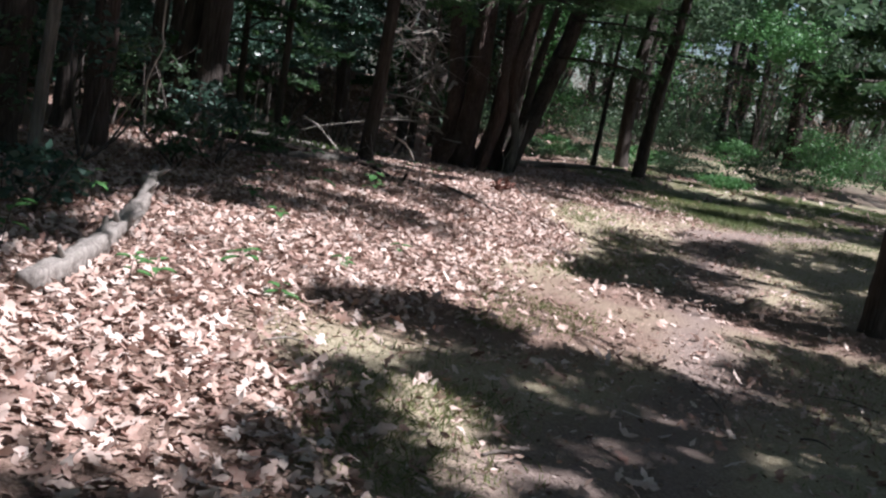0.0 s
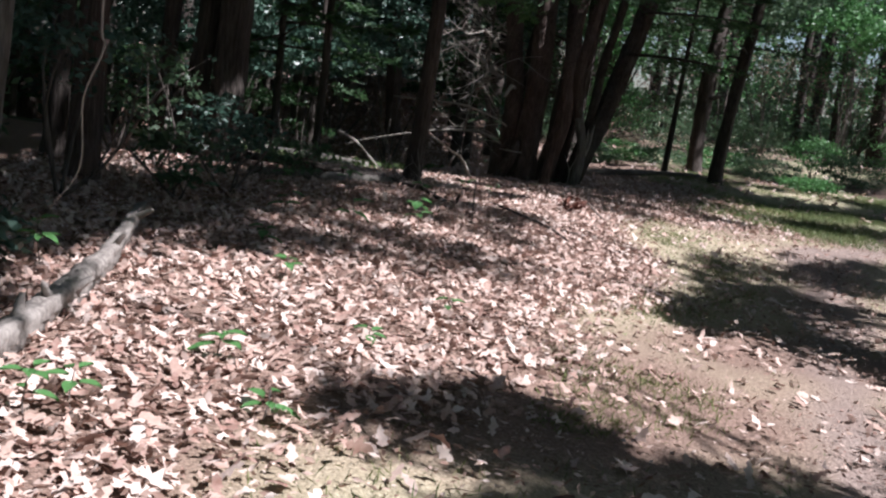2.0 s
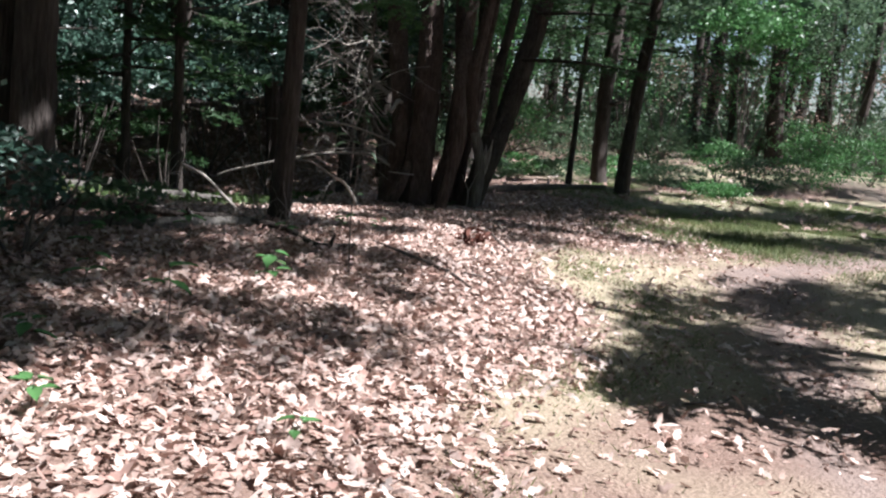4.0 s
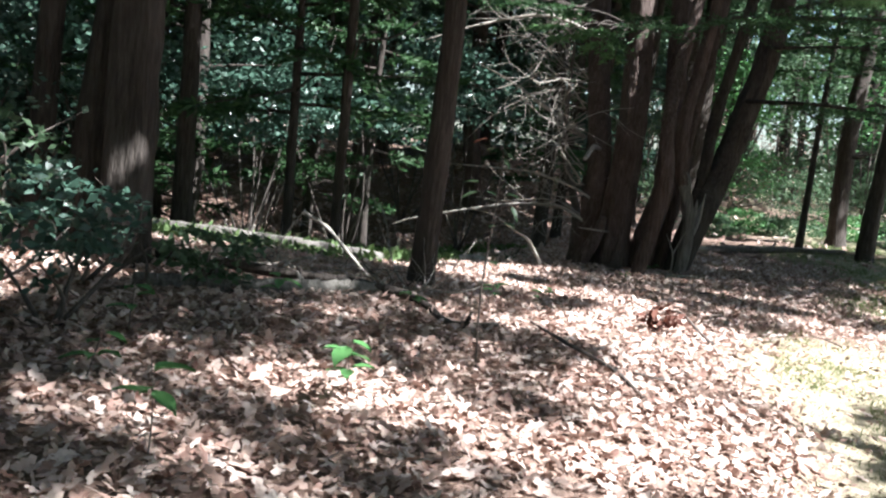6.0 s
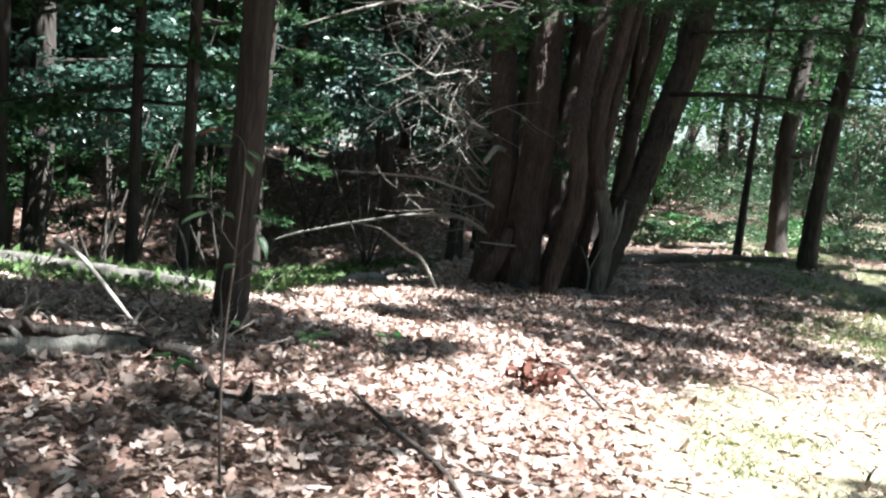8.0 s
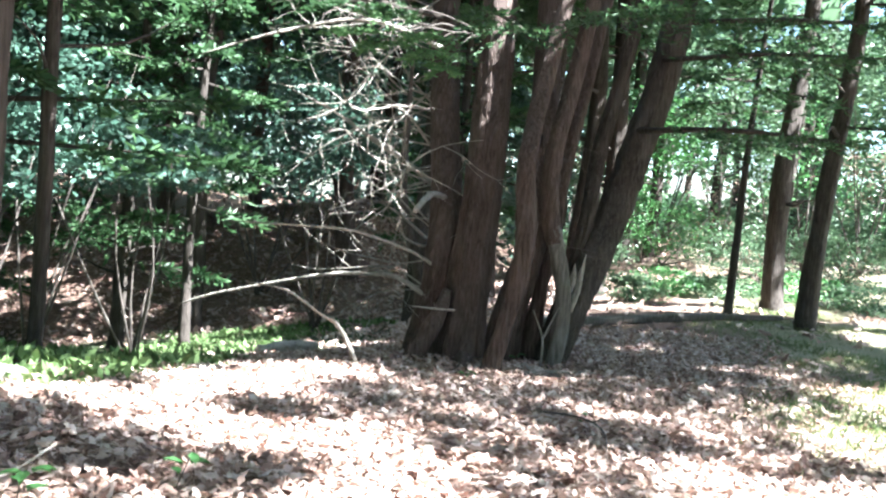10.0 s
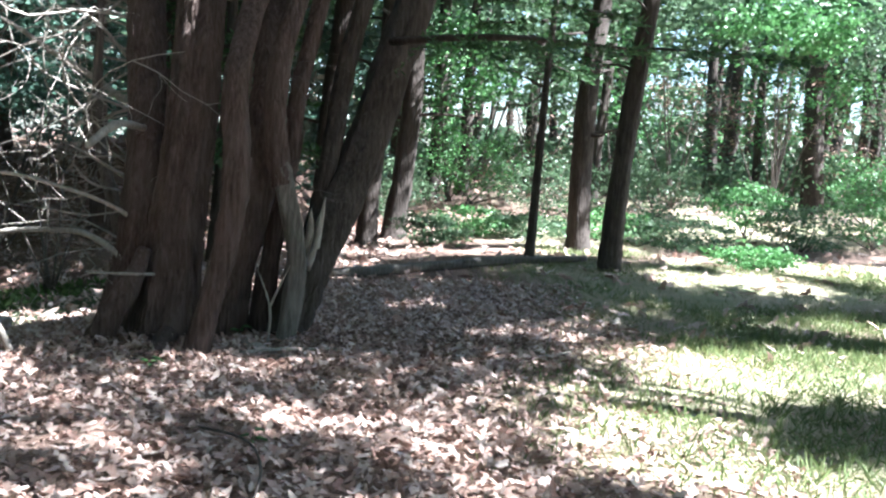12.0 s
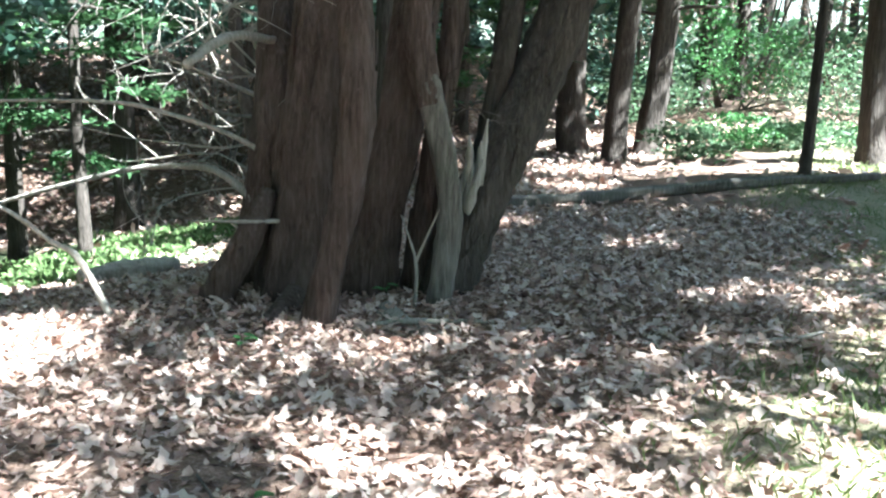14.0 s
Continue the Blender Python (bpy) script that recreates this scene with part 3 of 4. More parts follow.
DEAD = (
    ([(-0.08, 20.75, 1.52), (-0.17, 20.3, 1.60), (-0.22, 19.8, 1.60), (-0.29, 19.4, 1.42)], [0.03, 0.034, 0.036, 0.03]),
    ([(-0.45, 21.1, 1.75), (-0.84, 21.2, 2.0), (-1.3, 21.2, 2.25), (-1.75, 21.15, 2.52), (-2.3, 21.0, 2.75)], [0.035, 0.032, 0.028, 0.02, 0.008]),
    ([(0.2, 20.1, 0.24), (-0.1, 20.09, 0.41), (-0.57, 20.29, 0.64), (-1.05, 20.43, 0.64), (-1.66, 20.55, 0.54), (-2.91, 20.71, 0.19), (-3.4, 20.8, 0.0)], [0.03, 0.03, 0.028, 0.026, 0.023, 0.018, 0.01]),
    ([(-0.05, 20.25, 0.74), (-0.38, 20.06, 0.95), (-0.8, 19.95, 1.08), (-1.18, 19.78, 1.15), (-2.34, 19.4, 1.13)], [0.022, 0.02, 0.018, 0.016, 0.008]),
    ([(-0.60, 19.08, -0.32), (-0.80, 19.07, 0.06), (-0.95, 19.09, 0.23), (-1.11, 19.08, 0.30), (-1.46, 19.05, 0.5), (-1.9, 19.0, 0.55)], [0.028, 0.026, 0.024, 0.018, 0.014, 0.006]),
    ([(0.3, 19.9, 0.40), (-0.02, 19.6, 0.42), (-0.25, 19.35, 0.45)], [0.016, 0.014, 0.006]),
    ([(-0.4, 20.7, 3.3), (-1.19, 20.28, 3.49), (-2.08, 19.92, 3.24), (-2.9, 19.7, 2.9)], [0.03, 0.026, 0.018, 0.008]),
    ([(1.11, 19.83, -0.1), (1.11, 19.83, 0.2), (0.98, 19.9, 0.49)], [0.012, 0.010, 0.004]),
    ([(1.11, 19.83, 0.2), (1.18, 19.85, 0.38), (1.25, 19.87, 0.55)], [0.010, 0.009, 0.004]),
    ([(-0.45, 21.0, 1.1), (-0.6, 20.2, 1.35), (-0.72, 19.9, 1.45)], [0.02, 0.012, 0.004]),
    ([(-0.45, 20.9, 1.0), (-0.5, 20.1, 1.1), (-0.62, 19.9, 1.3)], [0.016, 0.012, 0.004]),
    ([(-0.5, 21.0, 2.2), (-0.8, 20.8, 2.55), (-1.1, 20.7, 2.6), (-1.25, 20.6, 2.45)], [0.018, 0.014, 0.010, 0.004]),
)
for k, (pts, rad) in enumerate(DEAD):
    put(mesh("dead_branch", *tube(pts, rad, 8, 6, 0.10, 0, 500 + k), DEADWOOD, label="bare sun-bleached dead branch", smooth=True), old)


def branching(start, way, length, radius, rng, depth=3):
    """A crooked dead twig with side twigs, as tubes."""
    out = []
    d = np.asarray(way, float) / np.linalg.norm(way)
    p = [np.asarray(start, float)]
    joints = 4
    for _ in range(joints):
        d = d + rng.normal(0, 0.3, 3)
        d /= np.linalg.norm(d)
        p.append(p[-1] + d * length / joints)
    out.append(tube(p, np.linspace(radius, radius * 0.3, joints + 1), 5, 2, 0.1, 0, int(rng.integers(1e6))))
    if depth > 1:
        for _ in range(int(rng.integers(2, 5))):
            k = int(rng.integers(1, joints))
            w = d + rng.normal(0, 0.8, 3)
            out += branching(p[k], w, length * rng.uniform(0.3, 0.65), radius * 0.5, rng, depth - 1)
    return out


rng = np.random.default_rng(5)
for k in range(40):
    h = rng.uniform(0.5, 4.4)
    s = np.array([-0.2 - 0.15 * min(h, 2), 20.3 + 0.4 * min(h, 2), h])
    way = np.array([-1, rng.normal(-0.15, 0.5), rng.uniform(-0.25, 0.3)])
    put(mesh("dead_twig", *joined(branching(s, way, rng.uniform(0.8, 2.4), rng.uniform(0.008, 0.016), rng)), DEADWOOD), old)
for k in range(10):
    h = rng.uniform(1.3, 4.0)
    s = np.array([1.0, 20.6, h])
    way = np.array([rng.normal(0, 0.8), -1, rng.uniform(-0.3, 0.4)])
    put(mesh("dead_twig", *joined(branching(s, way, rng.uniform(0.4, 1.0), rng.uniform(0.005, 0.010), rng)), TWIG), old)
TUFTS = ((2.45, 15.7, 3.35), (2.7, 16.0, 3.45), (2.95, 16.3, 3.6), (2.6, 16.5, 3.7), (3.4, 16.9, 3.9), (3.7, 16.6, 3.85), (2.9, 17.2, 3.95), (2.3, 16.1, 3.55))
SPLINTERS = (((1.40, 20.25, 0.70), (1.47, 20.2, 1.12), 0.04), ((1.36, 20.2, 0.74), (1.36, 20.15, 1.02), 0.04), ((1.42, 20.22, 0.68), (1.44, 20.15, 0.98), 0.035), ((1.30, 20.2, 0.55), (1.37, 20.15, 0.88), 0.045), ((1.36, 20.2, 0.52), (1.46, 20.15, 0.86), 0.038), ((1.28, 20.2, 0.55), (1.25, 20.15, 0.80), 0.035), ((1.35, 20.15, 0.5), (1.43, 20.1, 0.74), 0.05), ((1.33, 20.16, 0.5), (1.40, 20.12, 0.80), 0.03))
for k, (a, c, r) in enumerate(SPLINTERS):
    put(mesh("splinter", *tube([a, np.add(a, c) / 2, c], [r, r * 0.8, 0.003], 5, 3, 0.15, 0, 560 + k), DEADWOOD, label="pale torn wood splinter", smooth=False), old)
BOUGHS = (
    ((1.9, 20.9, 2.55), (3.7, 18.9, 2.4)), ((2.1, 21.2, 3.4), (4.2, 19.6, 3.3)), ((2.2, 21.5, 3.9), (4.6, 21.0, 3.9)), ((1.2, 20.4, 3.6), (1.9, 18.3, 3.4)),
    ((0.6, 20.9, 3.5), (0.3, 18.6, 3.35)), ((-0.4, 21, 3.7), (-2.2, 19.4, 3.6)), ((1.7, 21.0, 3.7), (2.9, 18.6, 3.8)),
    ((0.9, 20.8, 4.4), (0.9, 17.8, 4.3)), ((2.0, 21.3, 4.6), (3.4, 18.2, 4.7)), ((2.3, 21.6, 5.0), (5.0, 20.2, 5.0)),
    ((2.1, 21.3, 4.7), (2.6, 15.9, 3.35)), ((2.1, 21.3, 4.9), (3.6, 16.6, 3.9)), ((0.3, 21, 5.6), (0.0, 18.0, 5.5)), ((2.2, 21.6, 5.8), (3.6, 18.9, 5.9)), ((-0.6, 21.3, 5.4), (-3.2, 20.2, 5.3)),
)
for k, (a, b) in enumerate(BOUGHS):
    bough = put(mesh("bough", *tube([a, np.add(a, b) / 2 + (0, 0, 0.06), b], [0.035, 0.025, 0.008], 6, 4, 0.1, 0, 600 + k), PINE, smooth=True), old)
    needles = mesh("needles", *spray(a, b, rng, 0.75, 46, 22, 0.085, 0.22, 0.25), NEEDLE, label="flat green needle sprays")
    needles.parent = bough
rng = np.random.default_rng(9)
for p in TUFTS:
    put(mesh("needle_tuft", *cloud(p, (0.30, 0.30, 0.13), 22, 34, 0.12, 0.07, rng, 0.22, 0.8, 0.1), BRIGHT, label="soft bright green pine needle tuft"), old)
SPRIGS = ((-1.2, 19.0, 3.14), (-0.84, 19.0, 3.0), (-0.44, 19.0, 3.12), (-0.33, 19.0, 2.92), (-0.05, 19.0, 2.8), (-0.95, 19.0, 3.38))
for k, p in enumerate(SPRIGS):
    start = np.array((-0.3 + 0.08 * k, 20.8, 3.5))
    sprig = put(mesh("sprig", *tube([start, (start + p) / 2 + (0, 0, 0.12), p], [0.014, 0.009, 0.003], 5, 4, 0.1, 0, 640 + k), PINE, smooth=True), old)
    mesh("needles", *spray((start + p) / 2, p, rng, 0.3, 26, 14, 0.075, 0.3, 0.25), BRIGHT, label="light green needle sprays").parent = sprig
rng = np.random.default_rng(8)
top = []
for k in range(11):
    a = rng.uniform(-1.2, 2.2)
    h = rng.uniform(7.6, 11.5)
    ln = rng.uniform(1.5, 3.4) * (1.25 - h / 16)
    s = np.array([0.8, 21.3, h])
    top.append(spray(s, s + (np.cos(a) * ln, np.sin(a) * ln, -0.2), rng, 1.0, 40, 16, 0.13, 0.35, 0.25))
put(mesh("crown", *joined(top), NEEDLE, label="dense dark evergreen crown"), old)


# ---------------------------------------------------------------- trunks of the woods on the bank
BANK = "trunks on the leafy bank"
bank = tree("bank_tree", "thick smooth dark trunk rising from low greenery", -3.16, 12.15, 0.2, 14, PINE, (0.06, 0.0), group=BANK, seed=21, flare=1.2, limbs=4, bare=4, crown=(6, 16, 2.6))
tree("bank_tree", "dark leaning trunk rising from low greenery", -3.62, 12.25, 0.14, 12, PINE, (0.11, 0.0), group=BANK, seed=22, limbs=3, bare=3, crown=(6, 12, 2.2))
tree("bank_tree", "slim dark trunk rising from low greenery", -3.86, 12.05, 0.1, 12, PINE, (-0.01, 0.0), group=BANK, seed=23, limbs=3, bare=3, crown=(6, 12, 2.0))
for k, (x, y, r) in enumerate(((-3.6, 9.6, 0.14), (-4.4, 10.6, 0.11), (-3.3, 17.6, 0.07), (-5.2, 17.0, 0.12), (-11.5, 22.5, 0.14), (-7.5, 34.0, 0.16), (-1.6, 26.5, 0.15), (-7.0, 20.5, 0.18), (-9.5, 17.5, 0.2),
                               (-6.0, 27.0, 0.2), (-3.8, 30.0, 0.22), (-0.9, 31.5, 0.2), (-10.5, 25.0, 0.22), (-8.0, 14.0, 0.16), (-12, 20, 0.2), (-6.6, 9.0, 0.15), (-14, 28, 0.25), (-9, 32, 0.22), (-5, 37, 0.25))):
    tree("woods_tree", "dark straight trunk in the shaded woods", x, y, r, 12 + 3 * (k % 3), PINE if k % 5 else CEDAR, (0.02 * ((k % 5) - 2), 0.0), group="trunks in the shaded woods", seed=30 + k, limbs=5, bare=1.8, reach=1.5, crown=(5.5, 14, 2.8))
for k, (x, y, r) in enumerate(((0.03, 33.0, 0.28), (0.97, 32.0, 0.21), (1.45, 33.2, 0.24), (2.1, 40.5, 0.2), (3.0, 41.5, 0.2), (1.0, 45, 0.25), (5.5, 46, 0.22), (7.2, 42.5, 0.16), (8.4, 48, 0.22), (9.5, 52, 0.25), (12.8, 50, 0.22), (13.4, 46, 0.14), (14.2, 52, 0.25), (16, 47, 0.22), (17.5, 43, 0.2), (18.6, 50, 0.28), (7.0, 54, 0.2), (15.4, 57, 0.25), (11, 58, 0.3), (20, 56, 0.3))):
    tree("woods_tree", "dark trunk standing in sunlit green undergrowth", x, y, r, 13 + 2 * (k % 4), PINE, (0.015 * ((k % 5) - 1), 0.0), group="trunks in the sunlit woods", seed=60 + k, limbs=6, bare=2.5, reach=1.6, crown=(4.5 + k % 3, 14, 2.6))
tree("bank_tree", "slim grey-barked trunk among shaded shrubs", -3.29, 7.5, 0.055, 10, GREYBARK, (0.02, 0.0), group=BANK, seed=24, limbs=4, bare=2.6, crown=(5, 10, 1.8))
tree("bank_tree", "broad dark trunk among shaded shrubs", -3.95, 8.1, 0.19, 13, PINE, (0.02, 0.0), group=BANK, seed=25, limbs=3, bare=3, crown=(5, 12, 2.2))
trail_tree = tree("trail_tree", "dark trunk beside the sandy trail", 4.62, 8.75, 0.12, 4.4, PINE, (0.0, 0.0), seed=90, limbs=4, bare=2, crown=(2.0, 18, 1.2))


# ---------------------------------------------------------------- unseen tall trees added beside the trail; the sun reaches the ground through the gaps of their boughs
# a patch of negative radius is a thin spray; each gap: middle x, y and half widths of the sunny spot under it
BANK_GAPS = ((-1.1, 3.45, 0.72, 1.05), (-0.75, 4.65, 0.75, 0.3), (-0.95, 6.0, 0.75, 0.75), (-0.15, 6.6, 0.75, 0.85), (-0.95, 7.6, 0.5, 0.35), (0.35, 7.9, 0.75, 0.7), (0.9, 7.2, 1.0, 1.15), (1.2, 9.4, 0.75, 1.3), (1.2, 11.4, 0.85, 1.3), (-0.6, 10.1, 0.75, 0.3), (1.3, 13.1, 1.4, 0.8), (0.5, 9.9, 0.4, 0.4),
             (-0.5, 15.0, 0.9, 0.22), (-0.8, 16.6, 0.6, 0.3), (-0.2, 17.7, 0.5, 0.22), (-0.7, 18.6, 0.5, 0.3), (-1.75, 5.2, 0.3, 0.5), (-2.0, 6.6, 0.3, 0.55), (-2.2, 13.0, 0.7, 0.25))
TRAIL_GAPS = ((2.4, 8.0, 0.85, 0.7), (1.6, 6.5, 0.9, 0.42), (0.75, 3.15, 0.25, 0.2), (0.15, 4.75, 0.25, 0.25), (3.4, 14.4, 1.2, 0.7), (4.5, 15.3, 1.3, 0.6), (6.2, 16.2, 1.6, 0.8), (2.4, 13.4, 0.8, 0.5), (2.7, 15.3, 0.6, 0.35), (3.7, 17.5, 0.5, 0.35), (4.9, 19.1, 0.8, 0.5),
              (5.2, 20.3, 0.7, 0.25), (3.4, 18.2, 0.25, 0.18), (7.0, 20.5, 1.2, 0.7), (9.0, 24.0, 1.5, 0.7), (7.5, 27.5, 1.2, 0.4), (4.1, 10.0, 0.6, 0.2))
WOODS_GAPS = ((10.0, 30.0, 3.0, 1.4), (2.2, 31.0, 1.6, 1.0), (4.4, 30.6, 1.6, 0.9), (1.2, 29.2, 1.5, 0.8), (-2.7, 20.7, 1.7, 0.45), (-3.2, 22.6, 2.0, 1.2), (-6.3, 24.6, 2.0, 1.6), (-3.6, 15.7, 1.7, 0.4), (-7.6, 20.4, 1.7, 0.9), (-9.8, 19.0, 1.2, 0.7), (-11.5, 28.5, 1.2, 0.5), (-3.8, 11.5, 0.45, 0.3))
GAPS = np.array(BANK_GAPS + TRAIL_GAPS + WOODS_GAPS)
lean_x, lean_y = SUN.x / SUN.z, SUN.y / SUN.z


def sunny(x, y, r):
    """Whether a clump of that size, seen along the sun's rays, would close a gap."""
    return bool((((x - GAPS[:, 0]) / (GAPS[:, 2] + 0.95 * r)) ** 2 + ((y - GAPS[:, 1]) / (GAPS[:, 3] + 0.95 * r)) ** 2 < 1).any())


rng = np.random.default_rng(3)
patches = []
for k in range(1500):
    x, y, r = rng.uniform(-3.2, 9.5), rng.uniform(0.2, 29), rng.uniform(0.25, 0.85)
    if x > 5.5 and y > 15 and rng.uniform() < 0.3 or 0 < x < 3.6 and 2 < y < 6.5 and rng.uniform() < 0.12:
        continue
    if (15.5 < y < 19.5 and -0.2 < x < 3.4 or -2.4 < x < 0.4 and 8.0 < y < 13.0) and rng.uniform() < 0.96:
        continue
    if not sunny(x, y, r):
        patches.append((x, y, r))
for k in range(520):
    x, y = (rng.uniform(-1.7, 2.6), rng.uniform(19.5, 22.8)) if k % 2 else (rng.uniform(-0.2, 3.3), rng.uniform(15.7, 19.5))
    if not sunny(x, y, 0.15) and k % 2:
        patches.append((x, y, rng.uniform(0.2, 0.38)))
for k in range(60):
    x, y = rng.uniform(-0.5, 3.4), rng.uniform(2.3, 6.2)
    if not sunny(x, y, 0.2):
        patches.append((x, y, rng.uniform(0.15, 0.3)))
# thin sprays that leave the ground dappled
for k in range(600):
    x, y = (rng.uniform(-2.6, 0.5), rng.uniform(8.0, 13.0)) if k % 2 else (rng.uniform(-0.4, 3.4), rng.uniform(15.5, 19.5))
    if not sunny(x, y, 0.1):
        patches.append((x, y, -rng.uniform(0.18, 0.34)))
for k in range(260):
    x, y, r = rng.uniform(6, 18), rng.uniform(18, 36), rng.uniform(0.5, 1.0)
    if not sunny(x, y, r):
        patches.append((x, y, r))
for k in range(480):
    x, y = (rng.uniform(-7.5, -2.2), rng.uniform(5.5, 19)) if k % 5 < 2 else (rng.uniform(-15, -0.8), rng.uniform(25.5, 39))
    r = rng.uniform(0.5, 1.0)
    if not sunny(x, y, r):
        patches.append((x, y, r))
# clumps added only to keep the sun off single trunks
for x0, x1, y0, y1, n in ((-3.0, -1.55, 13.3, 13.75, 22), (-5.2, -3.2, 12.2, 12.8, 24), (2.0, 3.9, 28.65, 29.1, 14), (3.0, 5.1, 27.9, 28.3, 14), (3.0, 4.9, 30.65, 31.0, 12)):
    for k in range(n):
        patches.append((rng.uniform(x0, x1), rng.uniform(y0, y1), rng.uniform(0.2, 0.35)))
# more added clumps, to shade the old tree's stems
for k in range(230):
    patches.append((rng.uniform(-1.1, 2.2), rng.uniform(19.9, 22.2), rng.uniform(0.25, 0.45)))
HOSTS = ((8.8, 3.4), (10.8, 9.5), (10.9, 16.5), (13.8, 23.5))
crowns = {h: [] for h in HOSTS}
ends = {h: [] for h in HOSTS}
for k, (sx, sy, r) in enumerate(patches):
    h = 8.0 + 3.0 * ((k * 0.37) % 1)
    c = np.array([sx + lean_x * h, sy + lean_y * h, h])
    host = min(HOSTS, key=lambda p: np.hypot(p[0] - c[0], p[1] - c[1]))
    if r < 0:
        crowns[host].append(cloud(c, (-r, -r, -r * 0.4), 6, 7, 0.13, 0.5, rng, 0.35))
    else:
        crowns[host].append(cloud(c, (r, r, r * 0.4), 7 + int(18 * r), 12, 0.21, 0.5, rng, 0.3))
    if k % 60 == 0:
        ends[host].append(c)
# unseen trees, added to carry the clumps that shape the sunlight
for k, (x, y) in enumerate(HOSTS):
    ob = thing("unseen_shade_tree", "unseen tall tree added so its high leafy boughs shade the trail", "tree", "shade trees beside the trail", on_ground(x, y, -0.1))
    foot = np.array(ob.location)
    put(mesh("trunk", *tube([foot, foot + (0, 0, 0.6), foot + (0.1, 0, 5), foot + (0, 0.1, 13)], [0.30, 0.22, 0.18, 0.06], 16, 6, 0.04, 5, 700 + k), PINE, smooth=True), ob)
    for e in ends[(x, y)]:
        s = foot + (0.05, 0.05, e[2] - 1.0)
        put(mesh("limb", *tube([s, (s + e) / 2 + (0, 0, 0.3), e], [0.035, 0.025, 0.010], 6, 4, 0.08, 0, 720 + k), PINE, smooth=True), ob)
    put(mesh("crown", *joined(crowns[(x, y)]), GREEN), ob)


# ---------------------------------------------------------------- understory and shrubs
def shrub(name, label, x, y, z, radii, clumps, each, size, mat, seed, group="", stems=5, category="shrub", width=0.55, spread=0.15):
    rng = np.random.default_rng(seed)
    foot = on_ground(x, y, -0.03)
    ob = thing(name, label, category, group, foot)
    c = np.array([x, y, foot.z + z])
    for k in range(stems):
        e = c + rng.normal(0, 0.5, 3) * radii
        mid = (np.array(foot) + e) / 2 + rng.normal(0, 0.12, 3)
        put(mesh("stem", *tube([np.array(foot) + rng.normal(0, 0.05, 3) * (1, 1, 0), mid, e], [0.012 + 0.012 * radii[2], 0.010 + 0.006 * radii[2], 0.003], 5, 3, 0.08, 0, seed + k), TWIG, smooth=True), ob)
    put(mesh("foliage", *cloud(c, radii, clumps, each, size, width, rng, spread, 0.5), mat), ob)
    return ob


DARK = "shrubs of the shaded bank"
for k, (x, y, z, r, h) in enumerate(((-5.6, 20.0, 2.6, 1.3, 0.7), (-7.4, 18.6, 3.0, 1.4, 0.8), (-9.2, 17.6, 3.0, 1.5, 1.0), (-6.8, 23.0, 4.2, 1.6, 1.0), (-3.4, 26.5, 3.6, 1.4, 1.0), (-10, 22, 3.4, 2.0, 1.3), (-5.4, 29, 3.6, 2.0, 1.4), (-12, 18.5, 3.0, 2.0, 1.4), (-4.6, 22.0, 2.9, 1.2, 0.6))):
    shrub("understory_tree", "leafy bluish-green understory tree in the shaded woods", x, y, z, (r, r, h), 46, 44, 0.13, BLUEGREEN, 800 + 10 * k, DARK, 6, "tree", spread=0.13)
for k, (x, y, r, low) in enumerate(((-4.2, 18.2, 0.08, 1.9), (-5.0, 24.6, 0.09, 1.7), (-6.4, 25.0, 0.12, 1.5), (-1.5, 29.0, 0.12, 1.4), (-8.4, 20.4, 0.12, 1.6), (-2.4, 33.5, 0.14, 1.2), (-11, 27, 0.15, 1.2))):
    tree("hemlock", "shaded hemlock with drooping grey-green boughs", x, y, r, 9.5, PINE, (0.0, 0.0), group="hemlocks in the shaded woods", seed=140 + k, limbs=8, bare=0.8, reach=1.4, crown=(low, 34, 1.9))
for k, (x, y, z, r, h) in enumerate(((-2.45, 10.2, 0.65, 0.4, 0.4), (-2.6, 9.3, 0.45, 0.4, 0.25), (-3.3, 8.5, 1.3, 0.55, 0.5), (-3.9, 7.6, 0.9, 0.6, 0.5), (-2.9, 11.2, 0.5, 0.5, 0.35), (-3.4, 10.8, 0.8, 0.6, 0.5), (-2.5, 5.9, 0.3, 0.35, 0.2), (-3.0, 5.0, 0.5, 0.5, 0.4), (-4.2, 11.6, 1.2, 0.8, 0.8), (-2.2, 11.7, 0.3, 0.4, 0.2))):
    shrub("bank_shrub", "small-leaved green shrub on the shaded bank", x, y, z, (r, r, h), 26, 14, 0.085, GREEN if k % 2 else BLUEGREEN, 950 + 10 * k, DARK, 5)
SUNNY = "bright shrubs under the far trees"
for k, (x, y, z, r, h) in enumerate(((2.25, 31.8, 0.35, 0.75, 0.35), (3.2, 33.0, 0.4, 0.9, 0.35), (4.4, 32.6, 0.3, 0.9, 0.3), (6.0, 33.0, 0.4, 1.2, 0.4), (7.6, 32.4, 0.4, 1.1, 0.4), (9.6, 34.5, 0.9, 1.0, 0.6), (10.6, 33.6, 0.6, 1.1, 0.5), (12.6, 34.5, 0.9, 1.2, 0.8), (5.2, 36, 0.8, 1.4, 0.8), (3.2, 37.5, 1.2, 1.5, 1.0), (8.0, 37, 0.8, 1.5, 0.7), (13.6, 37, 1.1, 1.4, 0.9), (1.2, 36.5, 0.9, 1.2, 0.8), (15.5, 36.5, 1.0, 1.5, 0.9), (17.5, 40, 1.4, 1.8, 1.3), (8.2, 29.5, 0.25, 0.8, 0.2))):
    shrub("shrub", "low bright green leafy shrub under the trees", x, y, z, (r, r, h), int(40 + 30 * r), 30, 0.09, SPROUT if k % 2 else GREEN, 1100 + 10 * k, SUNNY, 5)
